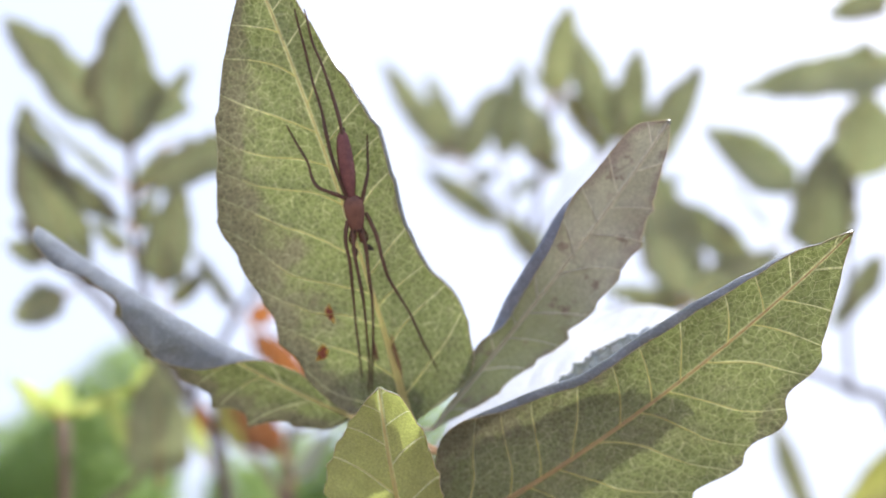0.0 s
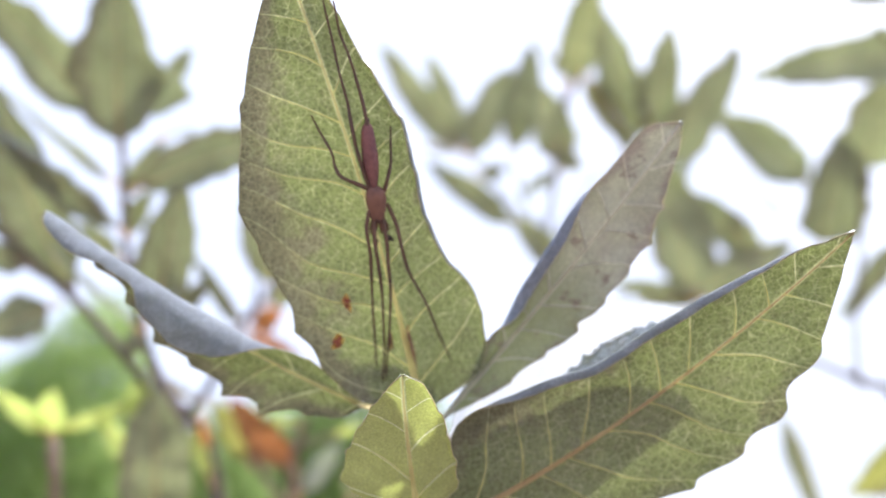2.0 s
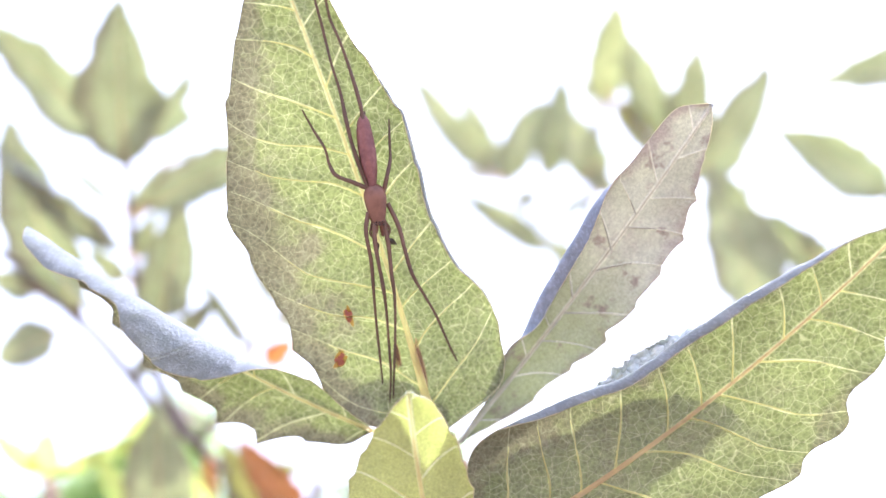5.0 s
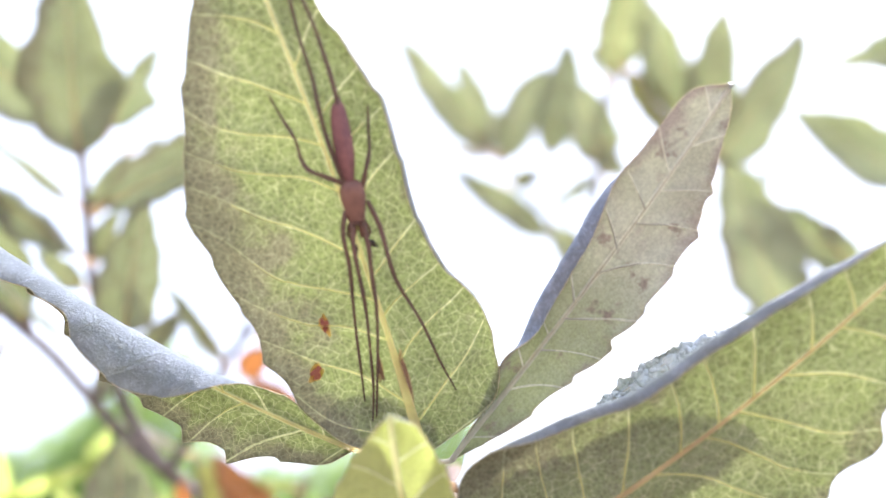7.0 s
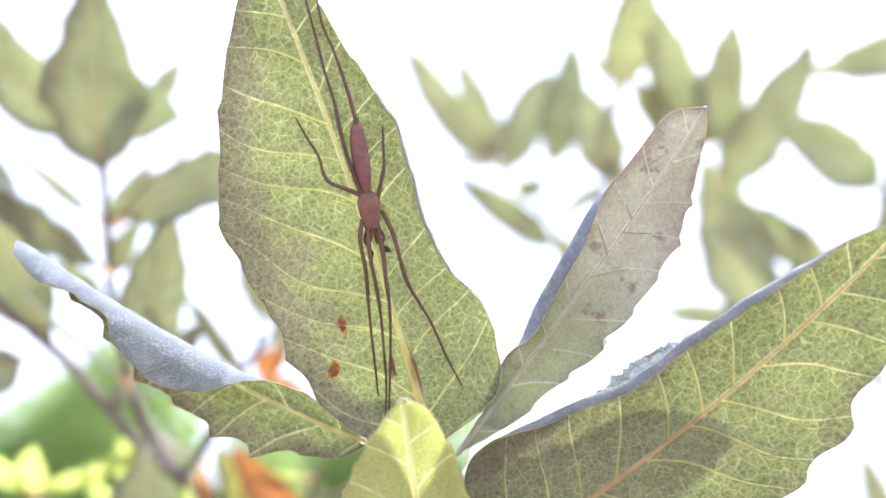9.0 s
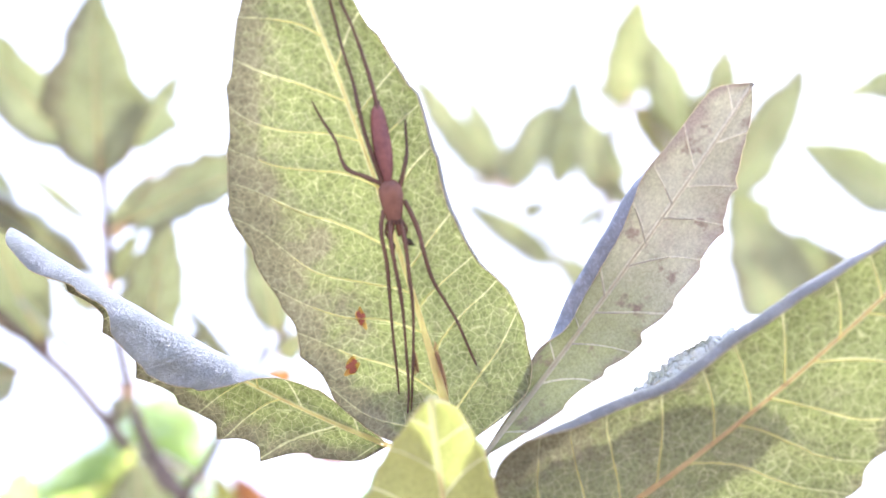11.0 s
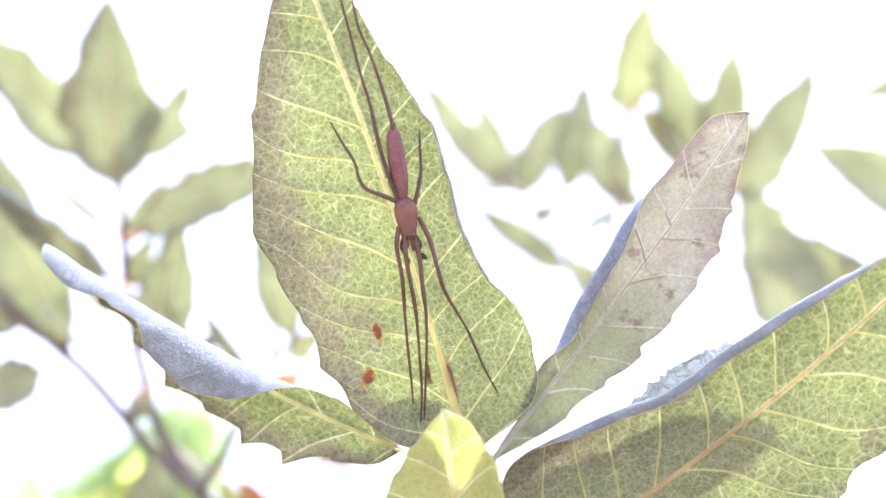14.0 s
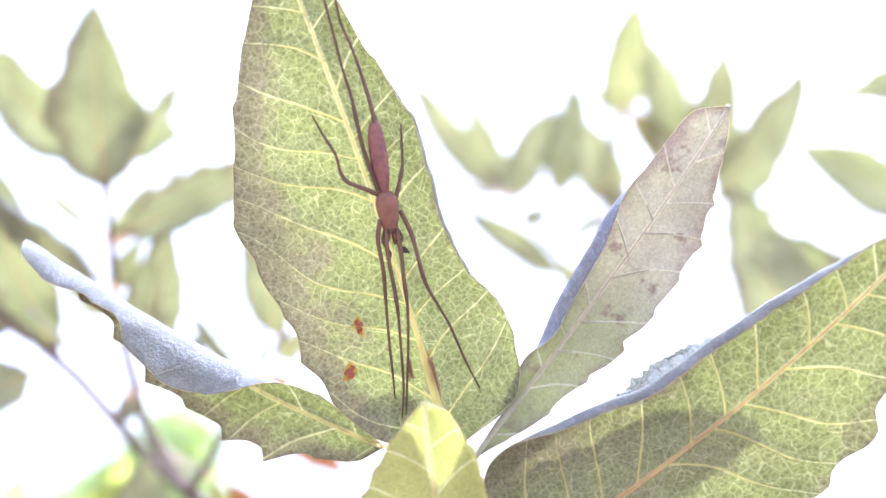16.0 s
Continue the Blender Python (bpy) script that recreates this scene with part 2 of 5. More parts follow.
def leaf_veins(net, along, across, mm, fine=1.0):
    """Mask of midrib, side veins and the net between them."""
    off = net.math("ABSOLUTE", across)
    side = net.math("MULTIPLY", net.math("SIGN", across), 0.22)
    lean = net.math("MULTIPLY", off, net.math("MULTIPLY_ADD", off, VEIN_BEND, VEIN_SLOPE))
    lean = net.math("MULTIPLY_ADD", net.math("SINE", net.math("MULTIPLY", off, 0.55)), 0.45, lean)
    run = net.math("MULTIPLY_ADD", net.math("SINE", net.math("MULTIPLY", along, 0.37)), 0.9, along)
    phase = net.math("ADD", net.math("DIVIDE", net.math("SUBTRACT", run, lean), VEIN_STEP), side)
    near = net.math("MULTIPLY", net.math("PINGPONG", phase, 0.5), VEIN_STEP)
    thin = net.ramp(off, 0.0, 15.0, 1.0, 0.45)
    rub = net.math("ADD", near, net.math("MULTIPLY_ADD", net.noise(mm, 1.1, 2.0), 0.16, -0.08))
    lateral = net.ramp(net.math("DIVIDE", rub, thin), 0.07, 0.2, 1.0, 0.0)
    mid = net.ramp(off, 0.14, 0.4, 1.0, 0.0)
    tangle = net.n.new("ShaderNodeVectorMath")
    tangle.operation = "ADD"
    push = net.n.new("ShaderNodeTexNoise")
    push.inputs["Scale"].default_value, push.inputs["Detail"].default_value = 0.22, 0.0
    net.l.new(mm, push.inputs["Vector"])
    net.l.new(mm, tangle.inputs[0])
    calm = net.n.new("ShaderNodeVectorMath")
    calm.operation = "SCALE"
    calm.inputs["Scale"].default_value = 0.8
    net.l.new(push.outputs["Color"], calm.inputs[0])
    net.l.new(calm.outputs[0], tangle.inputs[1])
    wide = net.ramp(net.cells(tangle.outputs[0], 0.80), 0.012, 0.040, 0.44, 0.0)
    small = net.ramp(net.cells(tangle.outputs[0], 1.7), 0.0, 0.06, 0.22, 0.0)
    web = net.math("MULTIPLY", net.math("MAXIMUM", wide, small), fine)
    big = net.math("MAXIMUM", lateral, mid)
    return net.math("MAXIMUM", big, web), big, tangle.outputs[0]


def leaf_under(name, felt, through, vein, light=0.62, blotch=0.62, fine=1.0, freckle=(0.16, 0.11, 0.08), speckled=1.0, speck_size=0.6, foot=None):
    """Underside: short grey felt, daylight showing through the blade, paler veins."""
    net = Net(name)
    along, across, mm, rnd = leaf_coordinates(net)
    veins, big, woven = leaf_veins(net, along, across, mm, fine)
    edge = leaf_margin(net)
    edge = net.math("ADD", edge, net.math("MULTIPLY_ADD", net.noise(mm, 0.2, 5.0, 0.6), 1.1, -0.55))
    rim = net.math("ADD", net.ramp(edge, -0.35, -1.0), net.ramp(edge, 0.75, 1.1, 0.0, 0.5))
    stain = net.ramp(net.math("ADD", net.noise(mm, 0.12, 6.0, 0.65, 0.6), net.math("MULTIPLY", rim, 0.40)), 0.50, 0.86)
    speck = net.ramp(net.noise(mm, speck_size, 3.0, 0.6), 0.57, 0.70, 0.0, speckled)
    grain = net.noise(mm, 3.6, 4.0, 0.7)
    cell = net.n.new("ShaderNodeTexVoronoi")
    cell.inputs["Scale"].default_value = 1.7
    net.l.new(woven, cell.inputs["Vector"])
    part = net.n.new("ShaderNodeSeparateColor")
    net.l.new(cell.outputs["Color"], part.inputs[0])
    tone = net.math("MULTIPLY_ADD", rnd, 0.3, 0.85)
    tone = net.math("MULTIPLY", tone, net.ramp(grain, 0.3, 0.7, 0.84, 1.14))
    tone = net.math("MULTIPLY", tone, net.math("MULTIPLY_ADD", part.outputs[0], 0.22 * fine, 1 - 0.11 * fine))
    tone = net.math("MULTIPLY", tone, net.ramp(cell.outputs["Distance"], 0.1, 0.6, 1 - 0.16 * fine, 1 + 0.12 * fine))
    tone = net.math("MULTIPLY", tone, net.ramp(net.noise(mm, 0.42, 3.0, 0.6), 0.3, 0.7, 0.94, 1.06))
    tone = net.math("MULTIPLY", tone, net.ramp(net.noise(mm, 0.07, 2.0, 0.5), 0.3, 0.7, 0.82, 1.15))
    dull = net.math("MULTIPLY", stain, blotch)
    if foot:                                     # greener, less felted foot of the blade
        bare = net.ramp(net.math("ADD", along, net.math("MULTIPLY_ADD", net.noise(mm, 0.25, 4.0), 12.0, -6.0)), 13.0, 32.0, 0.9, 0.0)
        through, felt_now = net.mix(bare, through, foot[0]), net.mix(bare, felt, foot[1])
    else:
        felt_now = felt
    trans = net.mix(dull, through, (0.27, 0.20, 0.18))
    trans = net.mix(net.math("MULTIPLY", speck, blotch), trans, freckle)
    trans = net.mix(net.math("MULTIPLY", veins, net.math("MULTIPLY_ADD", dull, -0.7, 1.0)), trans, vein)
    cover = net.mix(net.math("MULTIPLY", net.math("MAXIMUM", speck, net.math("MULTIPLY", stain, 0.5)), blotch), felt_now, freckle)
    cover = net.mix(net.math("MULTIPLY", veins, 0.45), cover, tuple(min(1, 1.5 * a) for a in felt))
    grey = net.n.new("ShaderNodeCombineColor")
    for i in range(3):
        net.put(grey.inputs[i], tone)
    trans = net.mix(1.0, trans, grey.outputs[0], "MULTIPLY")
    cover = net.mix(1.0, cover, grey.outputs[0], "MULTIPLY")
    relief = net.math("ADD", net.math("MULTIPLY", big, 1.0), net.math("MULTIPLY_ADD", grain, 0.35, net.math("MULTIPLY", veins, 0.4)))
    lift = net.bump(relief, 0.5, 0.00025)
    face = net.shader("ShaderNodeBsdfPrincipled", Base_Color=cover, Roughness=0.75, Normal=lift)
    glow = net.shader("ShaderNodeBsdfTranslucent", Color=trans, Normal=lift)
    return net.done(net.blend(light, face, glow))


def leaf_upper(name, colour, through, light=0.55, gloss=0.42):
    """Upper side: leathery and waxy."""
    net = Net(name)
    along, across, mm, rnd = leaf_coordinates(net)
    veins, big, woven = leaf_veins(net, along, across, mm, 0.6)
    grain = net.noise(mm, 2.2, 4.0, 0.65)
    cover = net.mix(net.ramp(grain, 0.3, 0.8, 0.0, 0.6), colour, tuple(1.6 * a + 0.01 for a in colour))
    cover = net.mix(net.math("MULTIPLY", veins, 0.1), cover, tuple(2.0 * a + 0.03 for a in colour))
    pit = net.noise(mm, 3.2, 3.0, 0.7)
    # white glints painted into the waxy colour as fine specks and broader patches
    painted_glints = net.math("ADD", net.ramp(net.noise(mm, 3.2, 3.0, 0.65), 0.48, 0.66, 0.0, 0.45), net.ramp(net.noise(mm, 0.5, 4.0, 0.6), 0.45, 0.65, 0.0, 0.35))
    cover = net.mix(painted_glints, cover, tuple(min(0.85, 2.0 * a + 0.2) for a in colour))
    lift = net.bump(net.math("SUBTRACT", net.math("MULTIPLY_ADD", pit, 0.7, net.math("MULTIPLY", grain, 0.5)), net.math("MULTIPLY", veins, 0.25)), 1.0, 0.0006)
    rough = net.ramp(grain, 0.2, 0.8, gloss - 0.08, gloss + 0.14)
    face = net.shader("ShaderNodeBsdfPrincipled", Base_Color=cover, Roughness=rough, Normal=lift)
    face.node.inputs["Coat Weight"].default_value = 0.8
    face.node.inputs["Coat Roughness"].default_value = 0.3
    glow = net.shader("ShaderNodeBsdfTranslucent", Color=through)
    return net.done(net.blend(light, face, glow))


def solid(name, colour, dark, scale, rough=0.6, glowing=0.0, bump=0.3, stretch=(1, 1, 1), felt=None):
    """A plain organic surface with grain; scale is per metre."""
    net = Net(name)
    co = net.n.new("ShaderNodeTexCoord")
    mp = net.n.new("ShaderNodeMapping")
    mp.inputs["Scale"].default_value = stretch
    net.l.new(co.outputs["Object"], mp.inputs[0])
    a, b = net.noise(mp.outputs[0], scale, 5.0, 0.65), net.noise(mp.outputs[0], scale * 0.2, 2.0)
    c = net.mix(net.ramp(net.math("ADD", a, net.math("MULTIPLY", b, 0.6)), 0.5, 1.1), dark, colour)
    face = net.shader("ShaderNodeBsdfPrincipled", Base_Color=felt or c, Roughness=rough, Normal=net.bump(a, bump, 0.4 / scale))
    if glowing:
        return net.done(net.blend(glowing, face, net.shader("ShaderNodeBsdfTranslucent", Color=c)))
    return net.done(face)


MATURE = (leaf_under("leaf_underside", (0.255, 0.265, 0.21), (0.308, 0.355, 0.10), (1.0, 0.96, 0.56), 0.62, 0.65, 1.0, (0.18, 0.13, 0.11), 0.35),
          leaf_upper("leaf_upper_side", (0.14, 0.165, 0.215), (0.90, 0.95, 0.74), 0.30, 0.34))
GREY = (leaf_under("grey_felted_underside", (0.50, 0.48, 0.45), (0.40, 0.43, 0.26), (0.6, 0.6, 0.44), 0.45, 0.85, 0.2, (0.24, 0.18, 0.165), 1.0, 0.34, ((0.37, 0.42, 0.14), (0.30, 0.31, 0.22))),
        leaf_upper("grey_leaf_upper_side", (0.18, 0.22, 0.32), (0.6, 0.62, 0.5), 0.3, 0.34))
SHRUBBY = (leaf_under("shrub_leaf_underside", (0.32, 0.33, 0.26), (0.41, 0.445, 0.225), (0.66, 0.72, 0.48), 0.52, 0.6, 0.7),
           leaf_upper("shrub_leaf_upper_side", (0.24, 0.28, 0.37), (0.90, 0.95, 0.62), 0.42))
TENDER = (leaf_under("tender_leaf_underside", (0.44, 0.44, 0.28), (0.56, 0.60, 0.17), (0.95, 0.95, 0.68), 0.64, 0.1, 0.15, (0.3, 0.24, 0.16), 0.2),
          leaf_upper("tender_leaf_upper_side", (0.3, 0.36, 0.42), (0.92, 0.96, 0.75), 0.55))
CRUMPLED = (GREY[0], leaf_upper("crumpled_leaf_upper_side", (0.50, 0.55, 0.58), (0.6, 0.62, 0.6), 0.3, 0.45))
YOUNG = (leaf_under("young_leaf_underside", (0.42, 0.5, 0.2), (0.85, 0.95, 0.40), (1.0, 1.0, 0.6), 0.6, 0.15, 0.5),
         leaf_upper("young_leaf_upper_side", (0.25, 0.36, 0.12), (0.9, 0.95, 0.5), 0.6))
AGEING = (leaf_under("ageing_leaf_underside", (0.40, 0.40, 0.22), (0.62, 0.62, 0.14), (0.85, 0.8, 0.4), 0.6, 0.7, 0.6, (0.2, 0.14, 0.08)), SHRUBBY[1])
WITHERED = (leaf_under("withered_leaf_underside", (0.42, 0.26, 0.16), (0.68, 0.41, 0.15), (0.95, 0.7, 0.3), 0.62, 0.75, 0.5, (0.40, 0.13, 0.07)),
            leaf_upper("withered_leaf_upper_side", (0.3, 0.12, 0.06), (0.85, 0.5, 0.25), 0.6))
# sun glare painted as near-white colour, for the lit leaf and background slivers
SUNLIT = (MATURE[0], leaf_upper("painted_glare_upper_side", (0.82, 0.83, 0.83), (0.97, 0.97, 0.92), 0.2, 0.38))
VEIN = solid("pale_leaf_vein", (1.0, 0.96, 0.66), (0.92, 0.88, 0.54), 900.0, 0.7, 0.86, felt=(0.3, 0.3, 0.22))
FUZZ = solid("pale_margin_hair", (0.92, 0.88, 0.70), (0.75, 0.66, 0.48), 1500.0, 0.7, 0.8)
GREY_VEIN = solid("grey_felted_vein", (0.47, 0.455, 0.39), (0.38, 0.365, 0.32), 900.0, 0.7, 0.45)
RIB = solid("tan_midrib", (0.84, 0.70, 0.52), (0.70, 0.54, 0.40), 700.0, 0.6, 0.88)
PALE_RIB = solid("pale_yellow_midrib", (0.92, 0.87, 0.62), (0.80, 0.70, 0.50), 700.0, 0.6, 0.95)
GREY_RIB = solid("grey_felted_midrib", (0.66, 0.63, 0.52), (0.52, 0.49, 0.40), 700.0, 0.7, 0.5)
BARK = solid("grey_brown_bark", (0.20, 0.16, 0.14), (0.09, 0.07, 0.065), 500.0, 0.85, 0.0, 0.9)
TWIG = solid("young_brown_twig", (0.27, 0.20, 0.15), (0.15, 0.10, 0.08), 700.0, 0.75, 0.0, 0.6)
SCAR = solid("red_brown_leaf_spot", (0.45, 0.17, 0.12), (0.28, 0.10, 0.08), 1500.0, 0.7, 0.45)
HALO = solid("yellow_spot_rim", (0.95, 0.74, 0.36), (0.85, 0.52, 0.22), 1200.0, 0.7, 0.92)
STAIN = solid("dull_brown_scar", (0.34, 0.21, 0.13), (0.22, 0.13, 0.09), 1500.0, 0.8, 0.4)
CORKY = solid("corky_scar_rim", (0.55, 0.42, 0.24), (0.42, 0.30, 0.18), 1200.0, 0.8, 0.6)
ABDOMEN = solid("red_brown_spider_abdomen", (0.30, 0.13, 0.13), (0.15, 0.06, 0.07), 900.0, 0.5, 0.2, 0.5)
THORAX = solid("rust_spider_forebody", (0.26, 0.13, 0.10), (0.15, 0.07, 0.06), 900.0, 0.45, 0.25)
LEG = solid("brown_spider_leg", (0.16, 0.085, 0.065), (0.08, 0.045, 0.04), 500.0, 0.45, 0.15)
DARK = solid("dark_spider_jaw", (0.05, 0.03, 0.028), (0.02, 0.014, 0.014), 900.0, 0.35)
EARTH = solid("dry_earth", (0.26, 0.2, 0.14), (0.14, 0.11, 0.08), 6.0, 0.95)
FARLEAF = (leaf_under("hedge_leaf_underside", (0.27, 0.36, 0.11), (0.56, 0.70, 0.2), (0.4, 0.55, 0.25), 0.55, 0.2, 0.0),)


# ---- building ----
MM = 0.001


def mesh_of(name, verts, faces, mats, index=None, uv=None, margin=None):
    me = bpy.data.meshes.new(name)
    me.from_pydata(np.asarray(verts, float).tolist(), [], [tuple(f) for f in faces])
    for m in mats:
        me.materials.append(m)
    me.polygons.foreach_set("use_smooth", np.ones(len(faces), bool))
    if index is not None:
        me.polygons.foreach_set("material_index", np.asarray(index, np.int32))
    if uv is not None:
        layer = me.uv_layers.new(name="leaf")
        loops = np.empty(len(me.loops), np.int32)
        me.loops.foreach_get("vertex_index", loops)
        layer.data.foreach_set("uv", np.asarray(uv, float)[loops].ravel())
        if margin is not None:
            layer = me.uv_layers.new(name="margin")
            layer.data.foreach_set("uv", np.asarray(margin, float)[loops].ravel())
    me.update()
    return me


def piece(name, me, parent, label=""):
    ob = new(name, me)
    ob.parent = parent
    return tagged(ob, label)


BASES = {}


def thing(name, base, label, category, group="", kind=""):
    """An Empty at a place of the shrub's space (mm), which carries parts."""
    ob = new(name)
    ob.empty_display_size = 0.01
    ob.matrix_basis = SHRUB @ pose(*(MM * a for a in base))
    BASES[ob] = np.array(base, float)
    return tagged(ob, label, category, group, kind)


def root_of(ob):
    while ob.parent:
        ob = ob.parent
    return ob


def local(parent, pts):
    return (np.asarray(pts, float) - BASES[root_of(parent)]) * MM


def smooth_line(pts, n):
    """A Catmull-Rom curve through points."""
    p = np.asarray(pts, float)
    if len(p) == 2:
        return p[0] + (p[1] - p[0]) * np.linspace(0, 1, n)[:, None]
    q = np.vstack([2 * p[0] - p[1], p, 2 * p[-1] - p[-2]])
    out = []
    for s in np.linspace(0, len(p) - 1 - 1e-9, n):
        i, f = int(s), s - int(s)
        a, b, c, d = q[i:i + 4]
        out.append(0.5 * (2 * b + (c - a) * f + (2 * a - 5 * b + 4 * c - d) * f * f + (3 * b - a - 3 * c + d) * f ** 3))
    return np.array(out)


def tube_data(pts, radii, sides=8, flat=1.0):
    """Rings round a line, closed at both ends."""
    p = np.asarray(pts, float)
    n = len(p)
    r = np.interp(np.linspace(0, 1, n), np.linspace(0, 1, len(radii)), radii)
    t = np.gradient(p, axis=0)
    t /= np.linalg.norm(t, axis=1)[:, None] + 1e-12
    ref = np.array([0.0, 0.0, 1.0]) if abs(t[:, 2]).max() < 0.9 else np.array([1.0, 0.0, 0.0])
    a = np.cross(t, ref)
    a /= np.linalg.norm(a, axis=1)[:, None]
    b = np.cross(a, t)
    ang = np.linspace(0, 2 * np.pi, sides, endpoint=False)
    ring = p[:, None] + r[:, None, None] * (np.cos(ang)[None, :, None] * a[:, None] + flat * np.sin(ang)[None, :, None] * b[:, None])
    verts = np.vstack([ring.reshape(-1, 3), p[:1], p[-1:]])
    faces = []
    for i in range(n - 1):
        for j in range(sides):
            k = (j + 1) % sides
            faces.append((i * sides + j, (i + 1) * sides + j, (i + 1) * sides + k, i * sides + k))
    e = n * sides
    for j in range(sides):
        k = (j + 1) % sides
        faces.append((e, j, k))
        faces.append((e + 1, (n - 1) * sides + k, (n - 1) * sides + j))
    return verts, faces


def ridge_data(pts, radii, up, sides=6, flat=0.6):
    """A raised ridge on a surface: half rings along a line, open to the blade."""
    p = np.asarray(pts, float)
    n = len(p)
    r = np.interp(np.linspace(0, 1, n), np.linspace(0, 1, len(radii)), radii)
    t = np.gradient(p, axis=0)
    t /= np.linalg.norm(t, axis=1)[:, None] + 1e-12
    a = np.cross(t, up)
    a /= np.linalg.norm(a, axis=1)[:, None] + 1e-12
    b = np.cross(a, t)
    ang = np.linspace(0, np.pi, sides)
    ring = p[:, None] + r[:, None, None] * (np.cos(ang)[None, :, None] * a[:, None] + flat * np.sin(ang)[None, :, None] * b[:, None])
    faces = [(i * sides + j, (i + 1) * sides + j, (i + 1) * sides + j + 1, i * sides + j + 1) for i in range(n - 1) for j in range(sides - 1)]
    return ring.reshape(-1, 3), faces


def tube(name, pts, radii, mat, parent, label="", n=24, sides=8, flat=1.0):
    v, f = tube_data(smooth_line(pts, n), radii, sides, flat)
    return piece(name, mesh_of(name, local(parent, v), f, [mat]), parent, label)


def profile(u, values):
    """Smooth interpolation of evenly spaced values."""
    x = np.clip(np.asarray(u, float), 0, 1) * (len(values) - 1)
    v = np.concatenate([[2 * values[0] - values[1]], values, [2 * values[-1] - values[-2]]])
    i = np.minimum(x.astype(int), len(values) - 2)
    f = x - i
    a, b, c, d = v[i], v[i + 1], v[i + 2], v[i + 3]
    return 0.5 * (2 * b + (c - a) * f + (2 * a - 5 * b + 4 * c - d) * f * f + (3 * b - a - 3 * c + d) * f ** 3)


OVAL = (0.0, 0.55, 0.85, 0.98, 1.0, 0.98, 0.92, 0.82, 0.68, 0.5, 0.28, 0.0)


BASAL = (0.0, 0.75, 0.95, 1.0, 1.0, 0.96, 0.9, 0.8, 0.66, 0.5, 0.3, 0.0)
SPINED = (0.0, 0.5, 0.66, 0.76, 0.98, 0.84, 0.68, 0.57, 0.47, 0.35, 0.2, 0.0)
HOOKED = (0.0, 1.0, 1.6, 2.0, 2.2, 2.6, 2.95, 1.2, 0.95, 0.7, 0.5, 0.0)
EVEN = (0.0, 0.8, 0.9, 0.9, 0.9, 0.9, 0.9, 0.9, 0.9, 0.7, 0.4, 0.0)


